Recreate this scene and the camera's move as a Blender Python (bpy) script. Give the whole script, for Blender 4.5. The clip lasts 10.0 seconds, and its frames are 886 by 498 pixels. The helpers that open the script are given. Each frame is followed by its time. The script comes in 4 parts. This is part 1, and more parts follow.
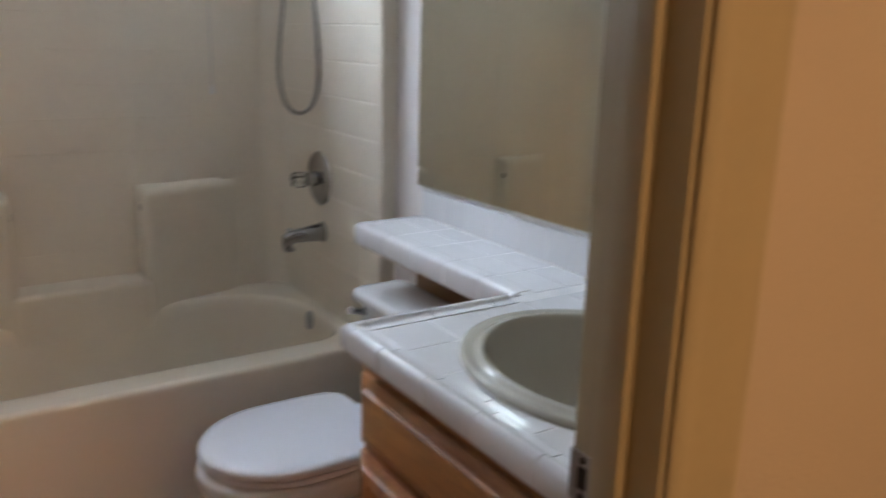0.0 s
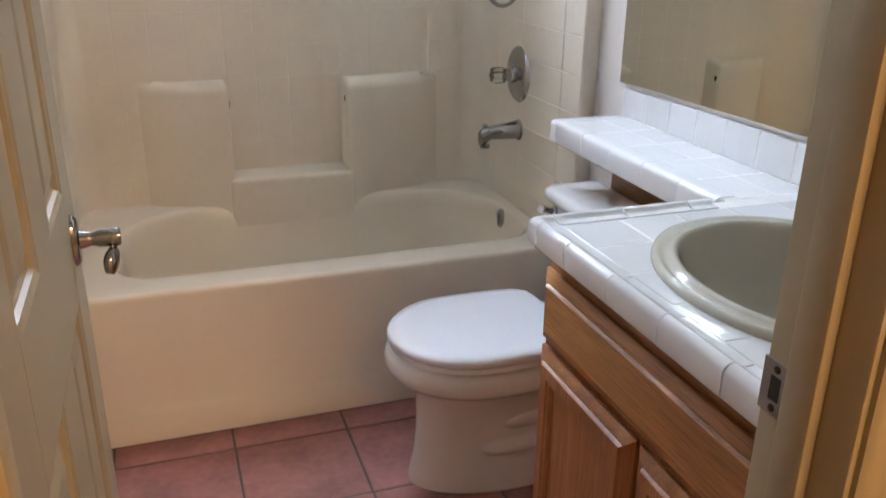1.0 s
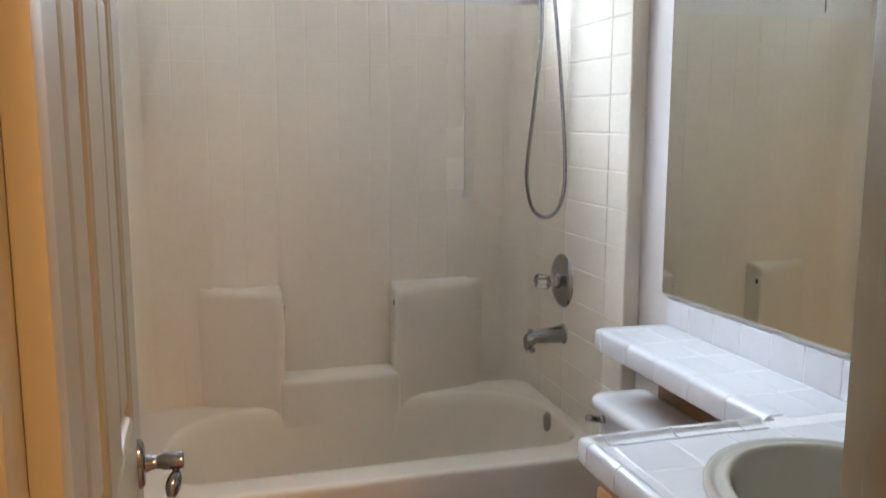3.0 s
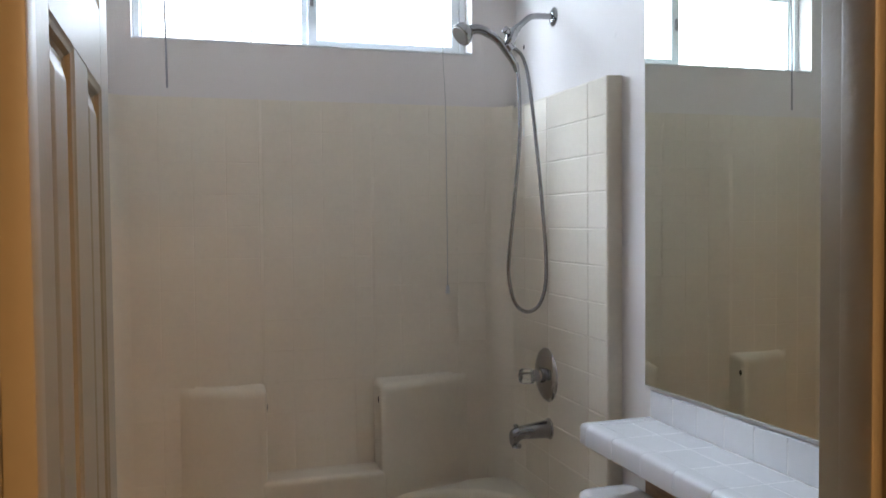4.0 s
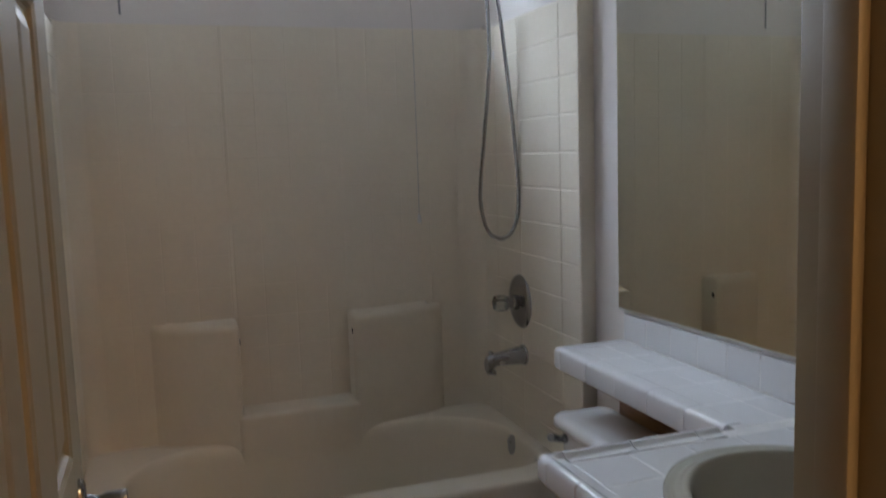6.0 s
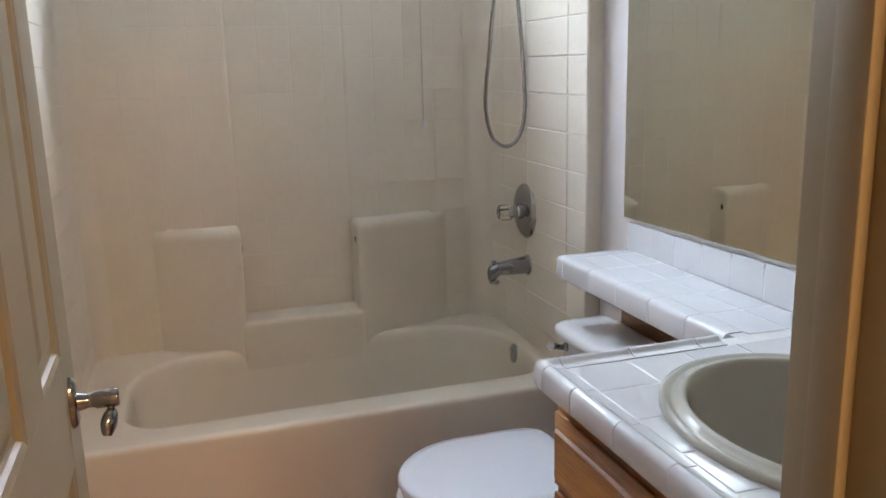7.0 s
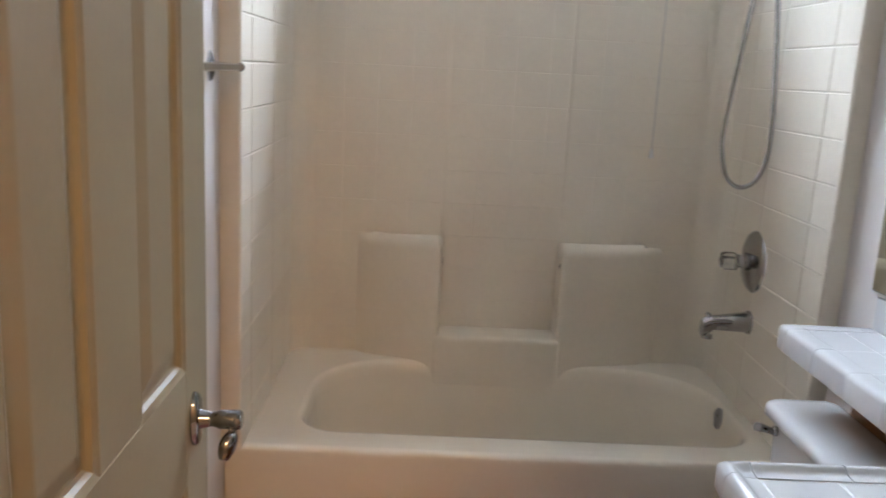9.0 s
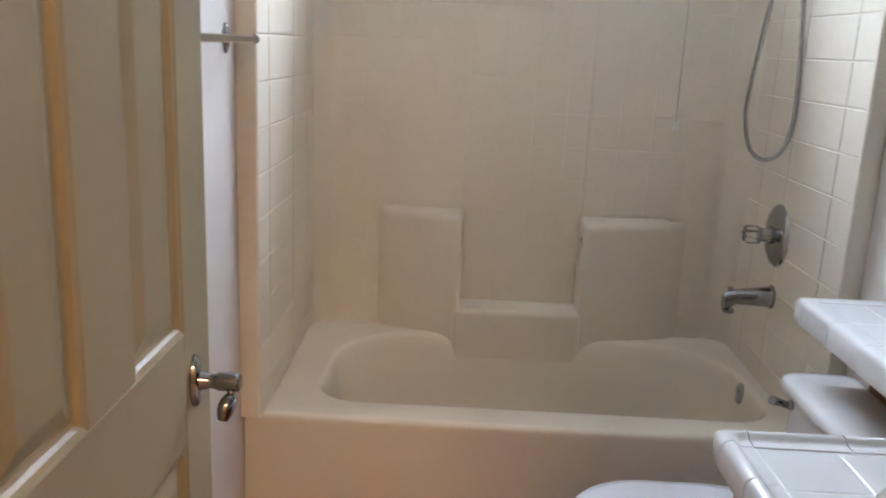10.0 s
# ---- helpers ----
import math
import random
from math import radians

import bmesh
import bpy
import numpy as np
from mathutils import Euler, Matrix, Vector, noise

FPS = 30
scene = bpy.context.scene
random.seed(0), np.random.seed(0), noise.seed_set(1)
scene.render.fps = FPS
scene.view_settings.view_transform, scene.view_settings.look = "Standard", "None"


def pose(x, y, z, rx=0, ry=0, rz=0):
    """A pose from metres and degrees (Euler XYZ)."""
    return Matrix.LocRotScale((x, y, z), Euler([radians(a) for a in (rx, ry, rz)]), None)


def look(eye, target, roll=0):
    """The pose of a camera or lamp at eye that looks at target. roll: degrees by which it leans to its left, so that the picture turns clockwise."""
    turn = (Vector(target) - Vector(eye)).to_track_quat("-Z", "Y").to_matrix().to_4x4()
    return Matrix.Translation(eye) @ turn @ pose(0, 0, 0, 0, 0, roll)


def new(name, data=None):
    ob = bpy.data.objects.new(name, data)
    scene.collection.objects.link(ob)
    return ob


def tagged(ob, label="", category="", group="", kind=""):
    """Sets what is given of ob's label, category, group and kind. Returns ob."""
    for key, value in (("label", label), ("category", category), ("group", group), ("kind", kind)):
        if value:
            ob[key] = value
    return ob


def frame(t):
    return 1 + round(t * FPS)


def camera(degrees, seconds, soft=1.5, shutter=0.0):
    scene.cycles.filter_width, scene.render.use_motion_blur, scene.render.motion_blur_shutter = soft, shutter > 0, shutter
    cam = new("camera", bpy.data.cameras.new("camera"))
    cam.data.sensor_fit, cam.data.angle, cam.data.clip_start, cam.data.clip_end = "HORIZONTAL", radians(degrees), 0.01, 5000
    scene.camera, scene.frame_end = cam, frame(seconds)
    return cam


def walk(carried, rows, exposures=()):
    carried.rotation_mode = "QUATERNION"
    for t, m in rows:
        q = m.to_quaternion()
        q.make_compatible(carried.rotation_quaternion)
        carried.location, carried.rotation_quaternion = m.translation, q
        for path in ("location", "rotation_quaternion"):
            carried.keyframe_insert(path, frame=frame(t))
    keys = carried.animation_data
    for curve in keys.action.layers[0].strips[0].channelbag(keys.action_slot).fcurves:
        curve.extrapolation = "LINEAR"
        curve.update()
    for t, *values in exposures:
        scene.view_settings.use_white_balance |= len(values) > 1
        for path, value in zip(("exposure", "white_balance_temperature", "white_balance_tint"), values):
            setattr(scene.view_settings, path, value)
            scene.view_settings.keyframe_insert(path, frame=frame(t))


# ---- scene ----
cam = camera(56.4, 10.0, shutter=0.5)
PATH = [
    (0, (0.318, -0.743, 1.391), (1.373, 0.878, 0.882), 1.5),
    (0.5, (0.328, -0.73, 1.375), (1.035, 1.039, 0.767), 0.4),
    (1, (0.334, -0.729, 1.358), (0.944, 1.031, 0.628), 0.7),
    (1.5, (0.33, -0.729, 1.356), (0.906, 1.023, 0.583), 0.3),
    (2, (0.317, -0.746, 1.377), (0.873, 1.055, 0.708), -0.3),
    (2.5, (0.311, -0.752, 1.41), (0.857, 1.113, 0.938), -0.1),
    (3, (0.309, -0.761, 1.429), (0.854, 1.14, 1.131), 0.1),
    (3.2, (0.307, -0.767, 1.431), (0.857, 1.141, 1.187), 0.3),
    (4.3, (0.311, -0.794, 1.438), (0.908, 1.115, 1.412), -0.7),
    (4.5, (0.304, -0.795, 1.442), (0.909, 1.111, 1.438), -0.6),
    (5, (0.305, -0.796, 1.445), (0.915, 1.108, 1.475), -0.4),
    (5.5, (0.312, -0.781, 1.44), (0.932, 1.12, 1.409), -0.8),
    (6, (0.334, -0.753, 1.41), (0.969, 1.13, 1.181), -1.8),
    (6.2, (0.339, -0.75, 1.401), (0.987, 1.12, 1.116), -2.0),
    (7.3, (0.38, -0.701, 1.385), (0.935, 1.164, 0.921), -1.0),
    (7.5, (0.391, -0.677, 1.385), (0.914, 1.194, 0.913), -0.5),
    (8, (0.438, -0.627, 1.394), (0.843, 1.279, 0.942), 0.7),
    (8.5, (0.464, -0.589, 1.408), (0.704, 1.353, 0.995), 1.6),
    (9, (0.485, -0.574, 1.406), (0.535, 1.381, 0.986), 3.0),
    (9.5, (0.512, -0.582, 1.4), (0.408, 1.367, 0.965), 3.6),
    (10, (0.543, -0.584, 1.397), (0.503, 1.358, 0.919), 2.6),
]
EXPOSURES = [(0.0, -1.3), (0.5, -0.72), (1.0, -0.65), (1.5, -0.6), (2.5, -0.65), (3.2, -0.85), (4.3, -1.85), (4.8, -2.52), (5.6, -2.72), (6.2, -1.6), (7.3, -0.9), (8.0, -0.92), (9.0, -0.95), (9.5, -0.7), (10.0, -0.85)]
walk(cam, [(t, look(eye, target, roll)) for t, eye, target, roll in PATH], EXPOSURES)

# ---------------------------------------------------------------- light
world = bpy.data.worlds.new("sky")
scene.world = world
world.use_nodes = True
wn = world.node_tree
wn.nodes.clear()
sky = wn.nodes.new("ShaderNodeTexSky")
sky.sky_type, sky.sun_disc = "NISHITA", False
sky.sun_elevation, sky.sun_rotation = radians(50), radians(150)
bgn = wn.nodes.new("ShaderNodeBackground")
bgn.inputs["Strength"].default_value = 0.12
wout = wn.nodes.new("ShaderNodeOutputWorld")
wn.links.new(sky.outputs[0], bgn.inputs[0])
wn.links.new(bgn.outputs[0], wout.inputs[0])


def area_lamp(name, at, target, sx, sy, power, colour, spread=180):
    data = bpy.data.lights.new(name, "AREA")
    data.shape, data.size, data.size_y = "RECTANGLE", sx, sy
    data.energy, data.color, data.spread = power, colour, radians(spread)
    ob = new(name, data)
    ob.matrix_world = look(at, target)
    return ob


YB = 2.187        # back wall
# daylight that falls steeply from the sky through the window, the flatter light of its lower part, and the warm lamp of the hall
area_lamp("sky_daylight", (0.74, YB + 0.46, 2.80), (0.74, YB + 0.46 - math.cos(radians(54)), 2.80 - math.sin(radians(54))), 2.6, 0.6, 780, (0.66, 0.795, 1.0), 170)
area_lamp("window_daylight", (0.74, YB + 0.24, 2.24), (0.74, YB - 0.76, 2.06), 1.40, 0.36, 62, (0.69, 0.815, 1.0))
area_lamp("hall_lamp_light", (1.02, -1.95, 2.44), (1.02, -1.94, 0), 0.6, 0.6, 92, (1.0, 0.63, 0.33))

# ---------------------------------------------------------------- materials


def mat(name, colour, rough=0.5, metal=0.0, spread=0.06, scale=6.0, fine=120.0, bump=0.05, rvar=0.08, piece=0.0, coat=0.0, spec=0.5):
    """A painted, glazed or metal surface: two sizes of tone, uneven gloss, fine relief; piece: tone change from piece to piece."""
    m = bpy.data.materials.new(name)
    m.use_nodes = True
    nt = m.node_tree
    b = nt.nodes["Principled BSDF"]
    b.inputs["Metallic"].default_value = metal
    b.inputs["Coat Weight"].default_value = coat
    b.inputs["Specular IOR Level"].default_value = spec
    pos = nt.nodes.new("ShaderNodeNewGeometry").outputs["Position"]
    big = nt.nodes.new("ShaderNodeTexNoise")
    big.inputs["Scale"].default_value, big.inputs["Detail"].default_value = scale, 5
    small = nt.nodes.new("ShaderNodeTexNoise")
    small.inputs["Scale"].default_value, small.inputs["Detail"].default_value = fine, 3
    for n in (big, small):
        nt.links.new(pos, n.inputs["Vector"])
    ramp = nt.nodes.new("ShaderNodeValToRGB")
    lo = [c * (1 - spread) for c in colour]
    hi = [min(1, c * (1 + spread)) for c in colour]
    ramp.color_ramp.elements[0].position, ramp.color_ramp.elements[1].position = 0.3, 0.7
    ramp.color_ramp.elements[0].color, ramp.color_ramp.elements[1].color = (*lo, 1), (*hi, 1)
    mix = nt.nodes.new("ShaderNodeMath")
    mix.operation = "MULTIPLY_ADD"
    nt.links.new(small.outputs["Fac"], mix.inputs[0])
    mix.inputs[1].default_value = 0.3
    shift = nt.nodes.new("ShaderNodeMath")
    shift.operation = "MULTIPLY"
    nt.links.new(big.outputs["Fac"], shift.inputs[0])
    shift.inputs[1].default_value = 0.7
    nt.links.new(shift.outputs[0], mix.inputs[2])
    nt.links.new(mix.outputs[0], ramp.inputs[0])
    col = ramp.outputs[0]
    if piece:
        hsv = nt.nodes.new("ShaderNodeHueSaturation")
        rnd = nt.nodes.new("ShaderNodeObjectInfo").outputs["Random"]
        mr = nt.nodes.new("ShaderNodeMapRange")
        mr.inputs["To Min"].default_value, mr.inputs["To Max"].default_value = 1 - piece, 1 + piece
        nt.links.new(rnd, mr.inputs["Value"])
        nt.links.new(mr.outputs[0], hsv.inputs["Value"])
        nt.links.new(col, hsv.inputs["Color"])
        col = hsv.outputs[0]
    nt.links.new(col, b.inputs["Base Color"])
    rr = nt.nodes.new("ShaderNodeMapRange")
    rr.inputs["To Min"].default_value, rr.inputs["To Max"].default_value = max(0.01, rough - rvar), min(1, rough + rvar)
    nt.links.new(big.outputs["Fac"], rr.inputs["Value"])
    nt.links.new(rr.outputs[0], b.inputs["Roughness"])
    if bump:
        bp = nt.nodes.new("ShaderNodeBump")
        bp.inputs["Strength"].default_value, bp.inputs["Distance"].default_value = bump, 0.004
        nt.links.new(small.outputs["Fac"], bp.inputs["Height"])
        nt.links.new(bp.outputs[0], b.inputs["Normal"])
    return m


def wood(name, dark, light, axis):
    """Varnished oak with grain along an axis."""
    m = bpy.data.materials.new(name)
    m.use_nodes = True
    nt = m.node_tree
    b = nt.nodes["Principled BSDF"]
    b.inputs["Coat Weight"].default_value = 0.10
    b.inputs["Coat Roughness"].default_value = 0.3
    pos = nt.nodes.new("ShaderNodeNewGeometry").outputs["Position"]
    mp = nt.nodes.new("ShaderNodeMapping")
    mp.inputs["Scale"].default_value = [1.6 if i == axis else 17 for i in range(3)]
    nt.links.new(pos, mp.inputs["Vector"])
    n1 = nt.nodes.new("ShaderNodeTexNoise")
    n1.inputs["Scale"].default_value, n1.inputs["Detail"].default_value, n1.inputs["Distortion"].default_value = 1.3, 6, 0.9
    nt.links.new(mp.outputs[0], n1.inputs["Vector"])
    mp2 = nt.nodes.new("ShaderNodeMapping")
    mp2.inputs["Scale"].default_value = [14 if i == axis else 420 for i in range(3)]
    nt.links.new(pos, mp2.inputs["Vector"])
    n2 = nt.nodes.new("ShaderNodeTexNoise")
    n2.inputs["Scale"].default_value, n2.inputs["Detail"].default_value = 1.0, 3
    nt.links.new(mp2.outputs[0], n2.inputs["Vector"])
    ramp = nt.nodes.new("ShaderNodeValToRGB")
    e = ramp.color_ramp.elements
    e[0].position, e[0].color = 0.32, (*dark, 1)
    e[1].position, e[1].color = 0.68, (*light, 1)
    nt.links.new(n1.outputs["Fac"], ramp.inputs[0])
    pores = nt.nodes.new("ShaderNodeMapRange")
    pores.inputs["From Min"].default_value, pores.inputs["From Max"].default_value = 0.35, 0.5
    pores.inputs["To Min"].default_value, pores.inputs["To Max"].default_value = 0.62, 1.0
    nt.links.new(n2.outputs["Fac"], pores.inputs["Value"])
    mul = nt.nodes.new("ShaderNodeMix")
    mul.data_type, mul.blend_type = "RGBA", "MULTIPLY"
    mul.inputs[0].default_value = 1.0
    nt.links.new(ramp.outputs[0], mul.inputs[6])
    nt.links.new(pores.outputs[0], mul.inputs[7])
    nt.links.new(mul.outputs[2], b.inputs["Base Color"])
    b.inputs["Roughness"].default_value = 0.45
    bp = nt.nodes.new("ShaderNodeBump")
    bp.inputs["Strength"].default_value, bp.inputs["Distance"].default_value = 0.15, 0.002
    nt.links.new(n2.outputs["Fac"], bp.inputs["Height"])
    nt.links.new(bp.outputs[0], b.inputs["Normal"])
    return m


def clear(name, colour, rough=0.02, ior=1.49):
    m = bpy.data.materials.new(name)
    m.use_nodes = True
    b = m.node_tree.nodes["Principled BSDF"]
    b.inputs["Base Color"].default_value = (*colour, 1)
    b.inputs["Transmission Weight"].default_value = 1.0
    b.inputs["Roughness"].default_value, b.inputs["IOR"].default_value = rough, ior
    return m


PAINT = mat("wall_paint", (0.74, 0.695, 0.66), 0.55, scale=2.5, fine=160, spread=0.03, bump=0.12)
HALLPAINT = mat("hall_wall_paint", (0.45, 0.375, 0.29), 0.6, scale=2.0, fine=140, spread=0.04, bump=0.18)
CEILP = mat("ceiling_paint", (0.78, 0.76, 0.74), 0.8, scale=3, fine=70, spread=0.03, bump=0.3)
# door trim and leaf: cream paint darkened, their shaded faces put into the colour
TRIMP = mat("shaded_trim_paint", (0.37, 0.305, 0.19), 0.42, scale=5, fine=90, spread=0.04, bump=0.05)
DOORP = mat("shaded_door_paint", (0.31, 0.258, 0.165), 0.40, scale=4, fine=90, spread=0.04, bump=0.05)
FIBRE = mat("fibreglass", (0.755, 0.69, 0.575), 0.30, scale=3, fine=60, spread=0.05, bump=0.02, rvar=0.05)
TUBM = mat("tub_gelcoat", (0.79, 0.722, 0.60), 0.20, scale=3, fine=60, spread=0.03, bump=0.01, rvar=0.05)
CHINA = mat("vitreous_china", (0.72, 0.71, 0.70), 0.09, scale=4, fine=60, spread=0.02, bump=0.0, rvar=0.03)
# biscuit sink, darker than the other china: the bowl's shade is in the colour
BISCUIT = mat("shaded_sink_china", (0.47, 0.44, 0.37), 0.10, scale=4, fine=60, spread=0.02, bump=0.0, rvar=0.04)
SEATP = mat("seat_enamel", (0.74, 0.74, 0.77), 0.16, scale=4, fine=60, spread=0.02, bump=0.0, rvar=0.04)
GLAZE = mat("white_glazed_tile", (0.71, 0.70, 0.70), 0.10, scale=9, fine=40, spread=0.03, bump=0.015, rvar=0.05, piece=0.03)
GROUT = mat("counter_grout", (0.74, 0.72, 0.70), 0.5, scale=20, fine=200, spread=0.15, bump=0.2)
FTILE = mat("terracotta_tile", (0.29, 0.125, 0.11), 0.42, scale=7, fine=45, spread=0.42, bump=0.06, piece=0.08, rvar=0.08)
FGROUT = mat("floor_grout", (0.10, 0.085, 0.075), 0.9, scale=20, fine=200, spread=0.2, bump=0.3)
CARPET = mat("hall_carpet", (0.34, 0.26, 0.18), 0.95, scale=12, fine=400, spread=0.15, bump=0.5)
CHROME = mat("chrome", (0.36, 0.36, 0.37), 0.05, metal=1.0, scale=12, fine=90, spread=0.06, bump=0.0, rvar=0.03)
STEEL = mat("brushed_steel", (0.36, 0.35, 0.34), 0.36, metal=1.0, scale=18, fine=200, spread=0.1, bump=0.05, rvar=0.04)
HOSE = mat("hose_metal", (0.36, 0.36, 0.37), 0.19, metal=1.0, scale=18, fine=300, spread=0.1, bump=0.1, rvar=0.04)
ALU = mat("channel_metal", (0.72, 0.72, 0.70), 0.32, metal=0.7, scale=12, fine=200, spread=0.06, bump=0.03)
SILVER = mat("mirror_silver", (0.74, 0.77, 0.71), 0.012, metal=1.0, scale=2, fine=20, spread=0.01, bump=0.0, rvar=0.004)
VINYL = mat("window_vinyl", (0.80, 0.83, 0.84), 0.35, scale=6, fine=80, spread=0.03, bump=0.02)
PLASTIC = mat("blind_plastic", (0.72, 0.72, 0.70), 0.4, scale=6, fine=80, spread=0.04, bump=0.02)
GREYROD = mat("grey_wand", (0.30, 0.30, 0.31), 0.3, scale=6, fine=80, spread=0.04, bump=0.0)
CORD = mat("blind_cord", (0.52, 0.50, 0.47), 0.8, scale=60, fine=300, spread=0.1, bump=0.1)
DARK = mat("dark_hole", (0.02, 0.018, 0.016), 0.7, spread=0.2)
OAKY = wood("oak_along", (0.30, 0.115, 0.026), (0.52, 0.235, 0.062), 1)
OAKZ = wood("oak_upright", (0.25, 0.080, 0.020), (0.40, 0.150, 0.040), 2)
PLY = wood("plywood", (0.22, 0.12, 0.06), (0.34, 0.19, 0.09), 1)
ACRYL = clear("clear_acrylic", (0.86, 0.90, 0.90), 0.06)
SKYGLOW = bpy.data.materials.new("bright_sky")
SKYGLOW.use_nodes = True
_n = SKYGLOW.node_tree
_n.nodes.clear()
_em = _n.nodes.new("ShaderNodeEmission")
_em.inputs["Color"].default_value, _em.inputs["Strength"].default_value = (0.93, 0.97, 1.0, 1), 9.0
_out = _n.nodes.new("ShaderNodeOutputMaterial")
_n.links.new(_em.outputs[0], _out.inputs[0])
GLASS = clear("window_glass", (0.97, 0.99, 0.99), 0.0, 1.1)

# ---------------------------------------------------------------- mesh helpers
BASE = {}


def thing(name, at, label, category, group="", kind=""):
    """An empty at the base of a thing; its parts hang under it."""
    ob = new(name)
    ob.empty_display_size = 0.05
    ob.location = at
    BASE[ob.name] = Vector(at)
    return tagged(ob, label, category, group, kind)


def smooth_mesh(me, angle):
    if angle:
        me.polygons.foreach_set("use_smooth", [True] * len(me.polygons))
        me.set_sharp_from_angle(angle=radians(angle))


def part(name, bm, material, parent=None, label="", smooth=35):
    """Links a bmesh in world places as one mesh object, under a thing or a part if one is given."""
    me = bpy.data.meshes.new(name)
    bmesh.ops.recalc_face_normals(bm, faces=bm.faces)
    base = BASE[parent.name] if parent else Vector((0, 0, 0))
    bmesh.ops.translate(bm, verts=bm.verts, vec=-base)
    bm.to_mesh(me)
    bm.free()
    me.materials.append(material)
    smooth_mesh(me, smooth)
    ob = new(name, me)
    if parent:
        ob.parent = parent
        BASE[ob.name] = base
    return tagged(ob, label)


def solo(name, bm, material, label, category, kind="", group="", smooth=35):
    """A thing that is one mesh, with its origin at its base."""
    lo = [min(v.co[i] for v in bm.verts) for i in range(3)]
    hi = [max(v.co[i] for v in bm.verts) for i in range(3)]
    base = Vector(((lo[0] + hi[0]) / 2, (lo[1] + hi[1]) / 2, lo[2]))
    bmesh.ops.recalc_face_normals(bm, faces=bm.faces)
    bmesh.ops.translate(bm, verts=bm.verts, vec=-base)
    me = bpy.data.meshes.new(name)
    bm.to_mesh(me)
    bm.free()
    me.materials.append(material)
    smooth_mesh(me, smooth)
    ob = new(name, me)
    ob.location = base
    BASE[ob.name] = base
    return tagged(ob, label, category, group, kind)


def box(x0, x1, y0, y1, z0, z1, bevel=0.0, seg=2, bm=None):
    bm = bm or bmesh.new()
    made = bmesh.ops.create_cube(bm, size=1.0)["verts"]
    for v in made:
        v.co = Vector((x0 + (v.co.x + 0.5) * (x1 - x0), y0 + (v.co.y + 0.5) * (y1 - y0), z0 + (v.co.z + 0.5) * (z1 - z0)))
    if bevel:
        edges = list({e for v in made for e in v.link_edges})
        bmesh.ops.bevel(bm, geom=edges, offset=bevel, segments=seg, profile=0.5, affect="EDGES")
    return bm


def rings(loops, cap_start=True, cap_end=True, bm=None, closed=True):
    """A skin over loops of points, each loop with as many points."""
    bm = bm or bmesh.new()
    rows = [[bm.verts.new(p) for p in loop] for loop in loops]
    n = len(rows[0])
    for a, b in zip(rows, rows[1:]):
        for i in range(n if closed else n - 1):
            j = (i + 1) % n
            bm.faces.new((a[i], a[j], b[j], b[i]))
    if cap_start:
        bm.faces.new(rows[0])
    if cap_end:
        bm.faces.new(rows[-1])
    return bm


def turned(profile, at, axis, n=32, cap=True, bm=None, sx=1.0, sy=1.0):
    """A turned shape: profile of (distance along the axis, radius), along a direction from a place."""
    axis = Vector(axis).normalized()
    u = axis.orthogonal().normalized() if abs(axis.z) > 0.95 else Vector((0, 0, 1)).cross(axis).normalized()
    w = axis.cross(u)
    at = Vector(at)
    loops = []
    for d, r in profile:
        loops.append([at + axis * d + u * (r * sx * math.cos(2 * math.pi * i / n)) + w * (r * sy * math.sin(2 * math.pi * i / n)) for i in range(n)])
    return rings(loops, cap, cap, bm)


def curve_points(points, n=10):
    """A smooth line through points."""
    P = [Vector(p) for p in points]
    P = [P[0] * 2 - P[1]] + P + [P[-1] * 2 - P[-2]]
    out = []
    for i in range(1, len(P) - 2):
        a, b, c, d = P[i - 1:i + 3]
        for k in range(n):
            t = k / n
            out.append(0.5 * ((2 * b) + (c - a) * t + (2 * a - 5 * b + 4 * c - d) * t * t + (3 * b - a - 3 * c + d) * t ** 3))
    out.append(P[-2])
    return out


def tube(points, radius, n=12, bm=None, ribs=0.0, flat=1.0):
    """A tube along points; radius is a number or a function of 0..1."""
    pts = [Vector(p) for p in points]
    loops = []
    u = None
    for i, p in enumerate(pts):
        d = (pts[min(i + 1, len(pts) - 1)] - pts[max(i - 1, 0)]).normalized()
        if u is None:
            u = d.orthogonal().normalized()
        u = (u - d * u.dot(d)).normalized()
        w = d.cross(u)
        r = radius(i / (len(pts) - 1)) if callable(radius) else radius
        if ribs and i % 2:
            r *= 1 - ribs
        loops.append([p + u * (r * math.cos(2 * math.pi * k / n)) + w * (r * flat * math.sin(2 * math.pi * k / n)) for k in range(n)])
    return rings(loops, True, True, bm)


def round_rect(x0, x1, y0, y1, radii, n=8):
    """Corner-rounded outline, counter-clockwise from the corner (x0, y0); radii for (x0,y0), (x1,y0), (x1,y1), (x0,y1)."""
    out = []
    corners = [(x0, y0, 180), (x1, y0, 270), (x1, y1, 0), (x0, y1, 90)]
    for (cx, cy, a0), r in zip(corners, radii):
        ox = cx + r if cx == x0 else cx - r
        oy = cy + r if cy == y0 else cy - r
        for k in range(n + 1):
            a = radians(a0 + 90 * k / n)
            out.append((ox + r * math.cos(a), oy + r * math.sin(a)))
    return out


def prism(outline, place, depth0, depth1):
    """An outline of (a, b) pushed from depth0 to depth1; place(a, b, d) gives the point."""
    return rings([[place(a, b, depth0) for a, b in outline], [place(a, b, depth1) for a, b in outline]])


